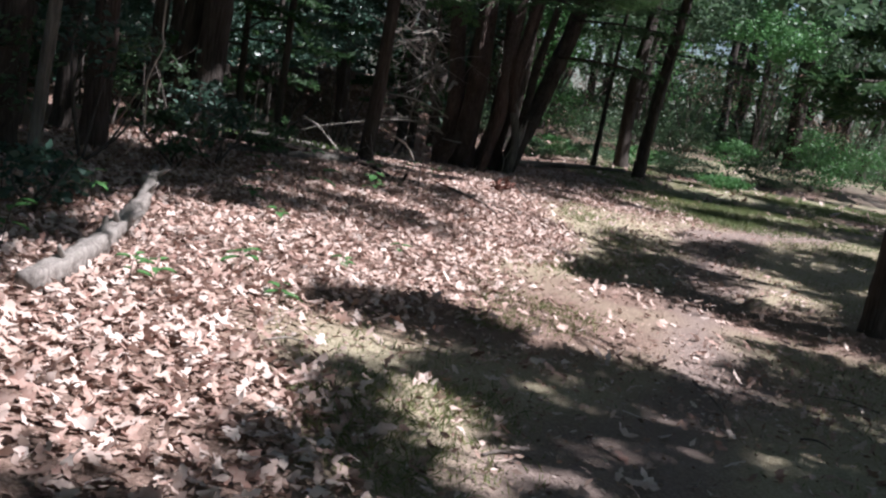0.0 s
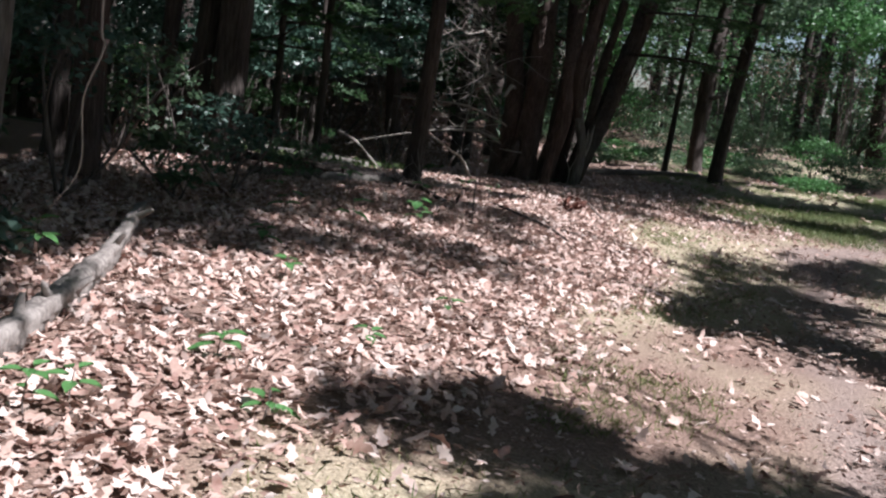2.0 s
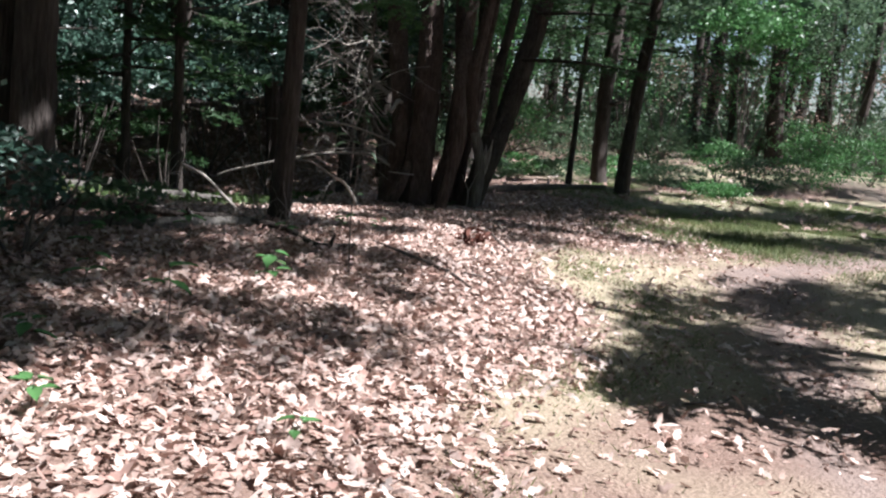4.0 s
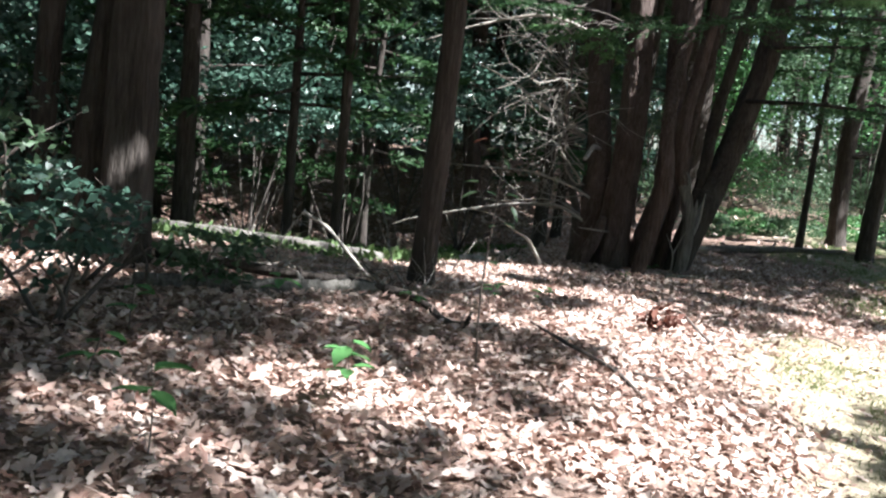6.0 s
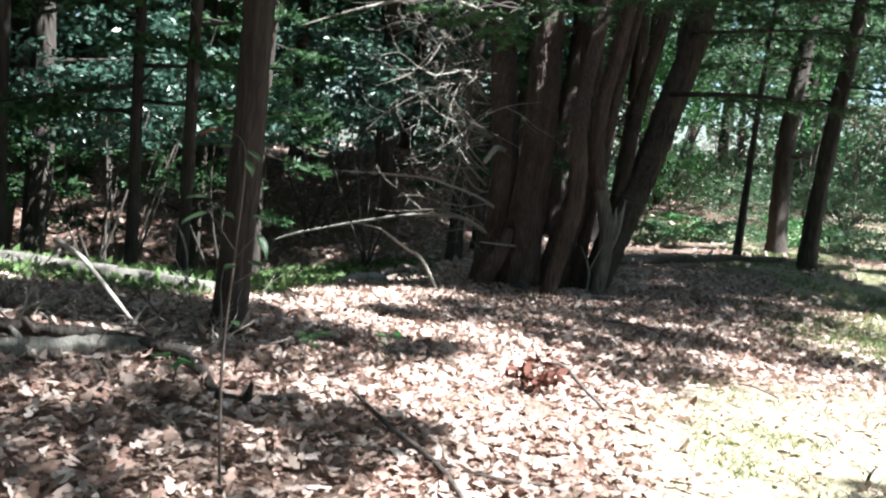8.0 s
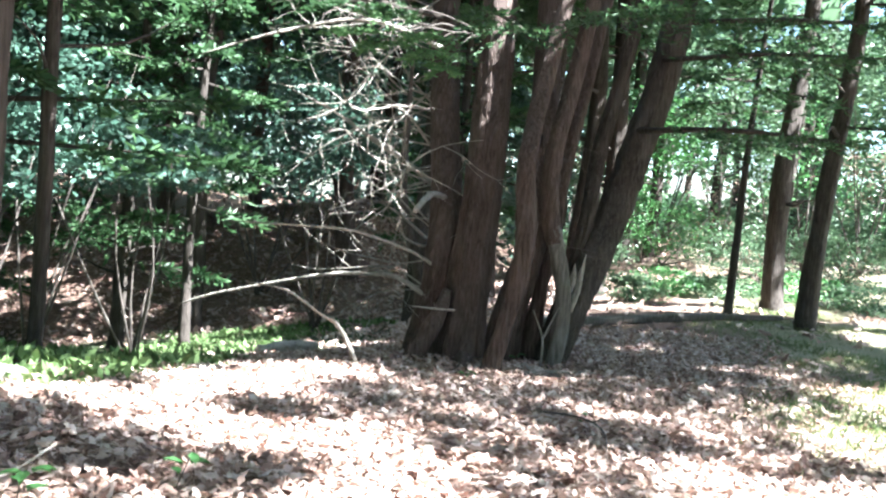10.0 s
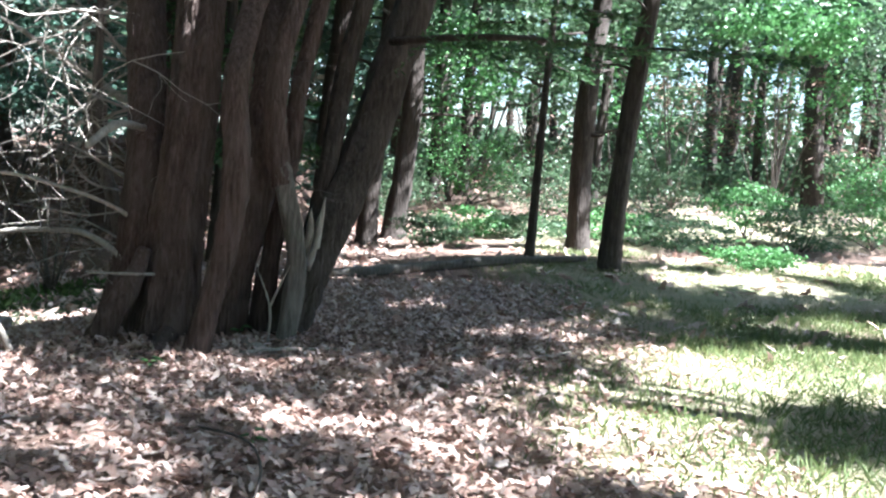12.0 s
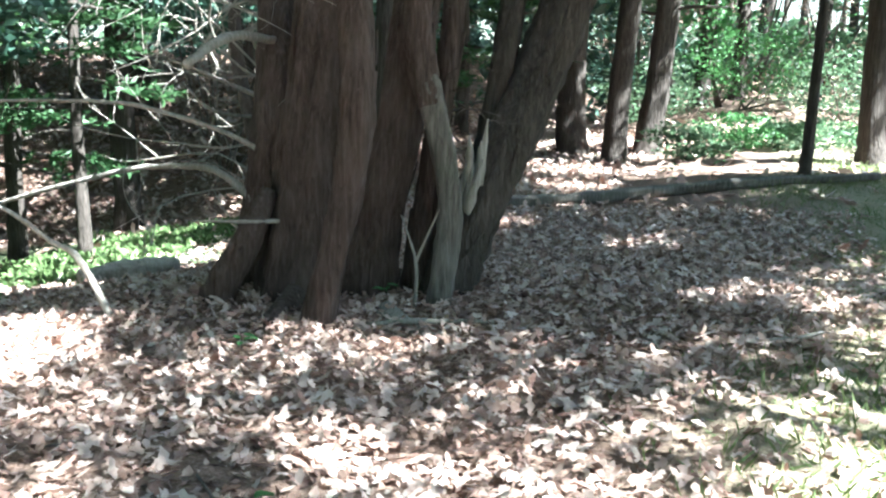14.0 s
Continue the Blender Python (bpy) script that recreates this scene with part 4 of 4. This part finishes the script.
for k, (x, y, z, r, h) in enumerate(((2.6, 38.5, 3.4, 1.6, 1.8), (5.0, 41, 4.0, 2.0, 2.0), (0.6, 39, 4.0, 2.0, 2.2), (7.2, 44, 4.5, 2.2, 2.4), (3.5, 46, 5.5, 2.6, 2.8), (10.0, 47, 3.0, 2.4, 1.8), (14.2, 45, 4.0, 2.2, 2.2), (17.4, 46, 5.0, 2.6, 2.6), (0, 47, 6, 3, 3), (12, 54, 3, 3, 2), (20, 46, 4, 2.5, 2.5), (9.0, 39.5, 5.8, 2.2, 1.4), (12.6, 42, 6.4, 2.6, 1.6), (7.0, 37.5, 5.6, 1.8, 1.2), (16.0, 41, 5.8, 2.4, 1.5), (10.8, 36.5, 5.0, 1.6, 1.0))):
    shrub("understory_tree", "sunlit green understory tree among far trunks", x, y, z, (r, r, h), 80, 26, 0.18, GREEN if k % 3 else SPROUT, 1300 + 10 * k, SUNNY, 6, "tree")

# the woods beyond, all round
rng = np.random.default_rng(40)
pieces = []
for k in range(900):
    a = rng.uniform(0, 2 * np.pi)
    d = rng.uniform(48, 85)
    px, py = 2 + d * np.sin(a), 12 + d * np.cos(a)
    bearing = math.degrees(math.atan2(px - 2, py - 6))
    top_h = 11 if 5 < bearing < 28 else 16
    if 5 < bearing < 28 and k % 5 > 2:
        continue
    pz = float(height(px, py)) + rng.uniform(0, 1) ** 0.8 * top_h
    r = rng.uniform(1.6, 3.4)
    pieces.append(cloud((px, py, pz), (r, r, r * 0.7), 8, 10, 0.95, 0.55, rng, 0.25))
tagged(mesh("far_woods", *joined(pieces), GREEN), "distant green woods closing the view all round", "woods", kind="stuff")
pieces = []
for k in range(260):
    a = rng.uniform(0, 2 * np.pi)
    d = rng.uniform(46, 80)
    px, py = 2 + d * np.sin(a), 12 + d * np.cos(a)
    pz = float(height(px, py))
    pieces.append(tube([(px, py, pz - 0.3), (px + rng.normal(0, 0.3), py, pz + 7), (px + rng.normal(0, 0.6), py, pz + 16)], [0.25, 0.18, 0.05], 6, 2, 0.05, 0, k))
tagged(mesh("far_trunks", *joined(pieces), PINE, smooth=True), "distant dark tree trunks", "trunks", kind="stuff")
# a canopy added above the view to shade the woods, left open over the gaps
rng = np.random.default_rng(41)
pieces = []
for k in range(4400):
    px, py, pz = rng.uniform(-48, 34), rng.uniform(-24, 72), rng.uniform(6.5, 13)
    if k > 3200:
        px, py = rng.uniform(-26, 3), rng.uniform(3, 45)
    fx, fy = px - lean_x * pz, py - lean_y * pz
    if -2.3 < fx < 9 and 0.5 < fy < 29 or -0.5 < fx and fy >= 25 and k % 5 < 3 or sunny(fx, fy, 1.6) or np.hypot(px - 1.5, py - 8) < 5 and pz < 9:
        continue
    r = rng.uniform(1.0, 2.0)
    pieces.append(cloud((px, py, pz), (r, r, r * 0.45), 7, 8, 0.58, 0.5, rng, 0.28))
tagged(mesh("canopy", *joined(pieces), GREEN), "leafy canopy added above the view to shade the woods", "canopy", kind="stuff")
# the dim thicket deep in the woods
rng = np.random.default_rng(42)
pieces = []
for k in range(1000):
    px, py = rng.uniform(-46, 0.5), rng.uniform(9, 64)
    if px > -11 and py < 33 or px > -3.5 and py < 34 or px > -7 and py < 12:
        continue
    r = rng.uniform(0.8, 1.8)
    pieces.append(cloud((px, py, float(height(px, py)) + rng.uniform(1.4 if px < 0 and py < 42 else 0.2, 6.5)), (r, r, r * 0.6), 10, 11, 0.36, 0.5, rng, 0.26))
tagged(mesh("thicket", *joined(pieces), BLUEGREEN), "dim leafy thicket deep in the shaded woods", "thicket", kind="stuff")
rng = np.random.default_rng(43)
pieces = []
for k in range(240):
    px, py = rng.uniform(-6, 34), rng.uniform(44, 66)
    r = rng.uniform(0.7, 1.6)
    pieces.append(cloud((px, py, float(height(px, py)) + rng.uniform(0.2, 1.8)), (r, r, r * 0.6), 14, 12, 0.25, 0.5, rng, 0.25))
tagged(mesh("far_undergrowth", *joined(pieces), GREEN), "bright green undergrowth beneath the far trees", "undergrowth", kind="stuff")
pieces = []
for k in range(130):
    px, py = rng.uniform(-3, 30), rng.uniform(43, 60)
    r = rng.uniform(0.8, 1.8)
    pieces.append(cloud((px, py, float(height(px, py)) + rng.uniform(0.5, 5)), (r, r, r * 0.7), 10, 12, 0.2, 0.3, rng, 0.28))
tagged(mesh("dry_brush", *joined(pieces), CRUMB), "dry brown brush among the far trunks", "brush", kind="stuff")


# ---------------------------------------------------------------- logs, sticks and seedlings
def log(name, label, pts, rad, mat, seed, knots=3):
    ob = thing(name, label, "log", at=pts[0])
    put(mesh("bole", *tube(pts, rad, 20, 14, 0.075, 3, seed), mat, smooth=True), ob)
    rng = np.random.default_rng(seed)
    c = curve(pts, 6)
    for k in range(knots):
        p = c[rng.integers(2, len(c) - 2)]
        d = np.array([rng.normal(), rng.normal(), 0.9])
        d /= np.linalg.norm(d)
        put(mesh("branch_stub", *tube([p, p + d * (rad[0] + 0.04), p + d * (rad[0] + 0.10)], [0.025, 0.02, 0.012], 6, 2, 0.1, 0, seed + k), mat, smooth=True), ob)
    return ob


log("fallen_log", "pale grey weathered fallen log half buried in leaves", [(-1.58, 3.85, 0.21), (-1.6, 4.3, 0.21), (-1.68, 5.0, 0.22), (-1.83, 5.9, 0.24), (-1.98, 6.6, 0.26), (-2.32, 7.85, 0.34)], [0.072, 0.078, 0.066, 0.070, 0.055, 0.035], LOGBARK, 1501, 6)
log("fallen_pine", "long thin fallen trunk lying across the leaf litter", [(0.2, 25.9, -0.33), (1.3, 26.5, -0.28), (3.2, 27.5, -0.10), (5.0, 28.4, 0.0)], [0.075, 0.08, 0.075, 0.05], GREYBARK, 1502, 2)
log("fallen_limb", "dark fallen limb beside the young pine", [(-2.9, 12.2, 0.36), (-1.9, 12.3, 0.33), (-1.3, 12.5, 0.30), (-0.85, 12.35, 0.27), (-0.51, 11.99, 0.20), (-0.2, 12.2, 0.20)], [0.04, 0.038, 0.034, 0.028, 0.024, 0.015], PINE, 1503, 4)
log("log_chunk", "short pale sunlit piece of rotten log", [(-2.45, 21.1, -0.52), (-2.2, 21.5, -0.50), (-1.95, 21.9, -0.50)], [0.07, 0.10, 0.06], DEADWOOD, 1504, 1)
log("mossy_log", "mossy fallen log in the hollow", [(-6.5, 16.0, -0.02), (-4.0, 15.6, 0.10), (-2.0, 15.4, 0.12)], [0.10, 0.10, 0.07], GREYBARK, 1505, 2)


def stick(name, label, pts, rad, mat, seed):
    ob = tagged(mesh(name, *tube(pts, rad, 7, 5, 0.1, 0, seed), mat, smooth=True), label, "stick")
    return ob


def lies(x, y, up=0.03):
    return tuple(on_ground(x, y, up))


stick("long_stick", "thin brown fallen stick across the dry leaves", [lies(0.0, 12.45, 0.08), lies(0.30, 12.0, 0.07), lies(0.67, 11.55, 0.06), lies(0.95, 11.0, 0.03)], [0.008, 0.014, 0.014, 0.009], TWIG, 1601)
stick("short_stick", "thin forked stick on the dry leaves", [lies(0.55, 11.7, 0.05), lies(0.85, 11.65, 0.05), lies(1.1, 11.75, 0.03)], [0.009, 0.008, 0.005], TWIG, 1602)
stick("pale_stick", "pale grey bent stick on the thin grass", [lies(3.2, 19.45, 0.02), lies(3.42, 19.5, 0.03), lies(3.6, 19.62, 0.06)], [0.015, 0.016, 0.010], DEADWOOD, 1603)
stick("pale_stick", "pale broken stick at the old tree's foot", [lies(1.0, 19.25, 0.03), lies(1.3, 19.3, 0.05), lies(1.75, 19.4, 0.03)], [0.02, 0.022, 0.012], DEADWOOD, 1604)
stick("arched_stick", "thin arched twig over the leaves", [lies(1.2, 16.9, 0.02), lies(1.6, 16.4, 0.10), lies(1.78, 15.9, 0.10), lies(1.8, 15.4, 0.01)], [0.006, 0.007, 0.006, 0.004], TWIG, 1605)
stick("upright_stub", "short dark stub standing in the grass", [lies(2.72, 12.85, -0.03), lies(2.73, 12.85, 0.05), lies(2.76, 12.86, 0.10)], [0.011, 0.010, 0.004], PINE, 1606)
stick("hanging_twig", "thin pale twig hanging over the bank", [(-1.62, 5.5, 2.6), (-1.64, 5.51, 1.59), (-1.62, 5.51, 1.43), (-1.69, 5.49, 1.19), (-1.68, 5.49, 0.88), (-1.79, 5.44, 0.67)], [0.006, 0.006, 0.005, 0.0045, 0.004, 0.002], DEADWOOD, 1607)
stick("bank_stick", "pale stick leaning in the brush pile", [(-2.0, 12.9, 0.75), (-1.75, 12.8, 0.66), (-1.55, 12.75, 0.50), (-1.35, 12.7, 0.34)], [0.016, 0.014, 0.012, 0.008], DEADWOOD, 1608)
stick("trail_stick", "small twig lying on the sandy trail", [lies(0.70, 3.25, 0.01), lies(0.80, 3.35, 0.02), lies(0.93, 3.38, 0.01)], [0.008, 0.008, 0.004], TWIG, 1609)
stick("trail_stick", "small twig lying on the sandy trail", [lies(2.1, 9.0, 0.01), lies(2.3, 9.05, 0.02), lies(2.5, 9.3, 0.01)], [0.010, 0.010, 0.005], TWIG, 1610)
rng = np.random.default_rng(15)
for k in range(32):
    x, y = rng.uniform(-2.7, -0.9), rng.uniform(12.3, 13.7)
    way = np.array([rng.normal(), rng.normal() * 0.5, rng.uniform(0.1, 0.6)])
    tagged(mesh("brush_twig", *joined(branching(lies(x, y, 0.03), way, rng.uniform(0.35, 1.0), rng.uniform(0.006, 0.012), rng, 2)), DEADWOOD if k % 4 else TWIG), "tangled dead twig in the brush pile", "twig", "brush pile")
for k in range(46):
    x, y = rng.uniform(-2.6, 4.5), rng.uniform(3, 24)
    way = np.array([rng.normal(), rng.normal(), 0.05])
    tagged(mesh("ground_twig", *tube([lies(x, y, 0.03), tuple(np.array(lies(x, y, 0.05)) + way * 0.15), tuple(np.array(lies(x, y, 0.02)) + way * 0.3)], [0.006, 0.006, 0.002], 5, 2, 0.1, 0, k), TWIG if k % 2 else DEADWOOD), "thin dead twig lying on the leaves", "twig", "twigs on the forest floor")

# russet dead leaves on a broken stick
ob = thing("dead_branchlet", "broken stick carrying a bunch of russet dead leaves", "branch", at=on_ground(1.0, 13.15))
a, b = np.array(lies(1.38, 13.0, 0.01)), np.array(lies(1.05, 13.15, 0.22))
put(mesh("stick", *tube([a, (a + b) / 2, b, b + (-0.2, 0.03, -0.08)], [0.013, 0.012, 0.010, 0.004], 6, 3, 0.1, 0, 3), TWIG, smooth=True), ob)
put(mesh("dead_leaves", *cloud(b + (-0.13, 0, -0.06), (0.14, 0.09, 0.07), 11, 8, 0.085, 0.5, np.random.default_rng(4), 0.35), REDLEAF), ob)


def broad_leaf(s, d, ln, mat, parent, label=""):
    """One pointed leaf with a folded midrib and a drooping tip."""
    d = np.asarray(d, float) / np.linalg.norm(d)
    side = np.cross(d, (0, 0, 1))
    side /= np.linalg.norm(side)
    up = np.cross(side, d)
    t = np.linspace(0, 1, 6)
    w = np.sin(np.pi * t**0.8) * 0.27 * ln
    mid = np.asarray(s) + d * (t * ln + 0.02)[:, None] - np.array([0, 0, 1]) * (0.3 * ln * t**2)[:, None]
    v = np.concatenate([mid - up * 0.006, mid + side * w[:, None] + up * 0.006, mid - side * w[:, None] + up * 0.006])
    f = []
    for i in range(5):
        f += [(i, i + 1, i + 7), (i, i + 7, i + 6), (i + 1, i, i + 12), (i + 1, i + 12, i + 13)]
    return put(mesh("leaf", v, np.array(f), mat, label=label), parent)


def seedling(x, y, tall, leaves, size, seed, label="small green seedling growing through dry leaves"):
    rng = np.random.default_rng(seed)
    foot = on_ground(x, y, 0.0)
    ob = thing("seedling", label, "plant", "green seedlings in the leaf litter", foot)
    f = np.array(foot)
    tip = f + (rng.normal(0, 0.03), rng.normal(0, 0.03), tall)
    put(mesh("stem", *tube([f, (f + tip) / 2 + rng.normal(0, 0.01, 3), tip], [0.004, 0.003, 0.002], 5, 3, 0.05, 0, seed), TWIG), ob)
    for k in range(leaves):
        s = f + (tip - f) * rng.uniform(0.45, 1)
        a = 2.4 * k + rng.uniform(0, 0.5)
        broad_leaf(s, (np.cos(a), np.sin(a), rng.uniform(-0.1, 0.5)), size * rng.uniform(0.7, 1.2), SPROUT, ob)
    return ob


for k, (x, y, tall, n, s) in enumerate(((-0.91, 5.35, 0.16, 6, 0.11), (-0.53, 4.8, 0.12, 5, 0.10), (-0.56, 9.85, 0.34, 8, 0.15), (-0.95, 8.65, 0.42, 6, 0.13), (-1.22, 4.25, 0.2, 6, 0.09), (-1.15, 4.45, 0.16, 5, 0.09), (-1.45, 8.0, 0.2, 5, 0.12), (-0.05, 7.2, 0.1, 4, 0.09), (-0.35, 6.2, 0.1, 4, 0.09),
                                    (-1.05, 7.0, 0.18, 5, 0.11), (-0.8, 12.0, 0.2, 5, 0.11), (-0.4, 12.9, 0.25, 6, 0.11), (-0.1, 13.6, 0.2, 5, 0.10), (0.5, 18.6, 0.12, 4, 0.07), (1.6, 16.6, 0.1, 4, 0.07),
                                    (-1.7, 9.4, 0.25, 6, 0.13), (-2.0, 10.3, 0.3, 6, 0.13), (-1.5, 11.3, 0.25, 5, 0.12), (-2.1, 4.6, 0.3, 6, 0.12), (-2.3, 6.4, 0.35, 7, 0.12), (0.85, 20.0, 0.16, 5, 0.07), (2.2, 27.5, 0.4, 6, 0.14), (2.9, 29.3, 0.4, 6, 0.14), (8.5, 31.2, 0.5, 7, 0.2))):
    seedling(x, y, tall, n, s, 1700 + k)

# a thin sapling with a few pale leaves that stands before the young pine
foot = np.array(on_ground(-0.14, 11.05))
ob = thing("sapling", "spindly sapling with few pale green leaves and one red", "plant", at=tuple(foot))
put(mesh("stem", *tube([foot, (-0.16, 11.03, 0.6), (-0.13, 11.0, 1.05), (-0.12, 11.0, 1.42), (-0.2, 11.0, 1.5)], [0.007, 0.006, 0.005, 0.003, 0.002], 6, 4, 0.05, 0, 41), TWIG, smooth=True), ob)
for k, (a, b) in enumerate((((-0.13, 11.0, 1.05), (-0.24, 10.97, 1.2)), ((-0.13, 11.0, 1.02), (-0.02, 10.98, 1.16)), ((-0.14, 11.01, 0.92), (-0.02, 10.98, 1.0)))):
    put(mesh("twig", *tube([a, b], [0.003, 0.0015], 5, 3, 0.05, 0, 42 + k), TWIG), ob)
for at_, way, ln in (((-0.22, 10.98, 1.24), (-1, -0.3, 0.2), 0.10), ((-0.22, 10.98, 1.19), (-1, -0.5, -0.2), 0.11), ((-0.2, 10.98, 1.19), (1, -0.5, 0.1), 0.08), ((-0.13, 11.0, 1.43), (1, -0.3, -0.2), 0.08), ((-0.12, 11.0, 1.40), (0.6, -0.6, -0.5), 0.08),
                     ((-0.15, 11.0, 1.44), (-0.8, -0.4, 0.1), 0.06), ((-0.08, 10.98, 1.19), (1, -0.3, 0.1), 0.09), ((-0.05, 10.98, 1.14), (0.7, -0.4, -0.8), 0.10), ((-0.08, 10.98, 1.02), (0.8, -0.5, 0.1), 0.10), ((-0.1, 10.98, 1.0), (-0.3, -0.7, 0.1), 0.08), ((-0.13, 11.0, 0.78), (0.6, -0.6, 0.2), 0.08)):
    broad_leaf(at_, way, 0.85 * ln, GREEN, ob)
broad_leaf((-0.2, 11.0, 1.5), (-1, -0.3, -0.1), 0.08, REDLEAF, ob, "red withered leaf")
log("low_log", "weathered grey-brown log sunk in the leaf litter", [lies(-2.6, 11.35, 0.05), lies(-1.71, 11.98, 0.05), lies(-1.33, 12.4, 0.05), lies(-0.95, 12.7, 0.03)], [0.06, 0.062, 0.055, 0.035], GREYBARK, 1506, 2)

# low green growth in the hollow behind the old tree
rng = np.random.default_rng(18)
hx, hy = rng.uniform(-7, -0.6, 26000), rng.uniform(14.6, 27, 26000)
keep = (floor_masks(hx, hy)[2] > 0.5) & (fbm(hx, hy, 31) > -0.1)
hx, hy = hx[keep], hy[keep]
at = np.stack([hx, hy, height(hx, hy) + rng.uniform(0, 0.08, len(hx))], -1)
tagged(mesh("hollow_greenery", *blades(at, directions(len(at), rng, 0.5, 0.5), rng.uniform(0.05, 0.14, len(at)), 0.5, rng), MOSSY), "low bright green moss and seedlings in the damp hollow", "plants", kind="stuff")
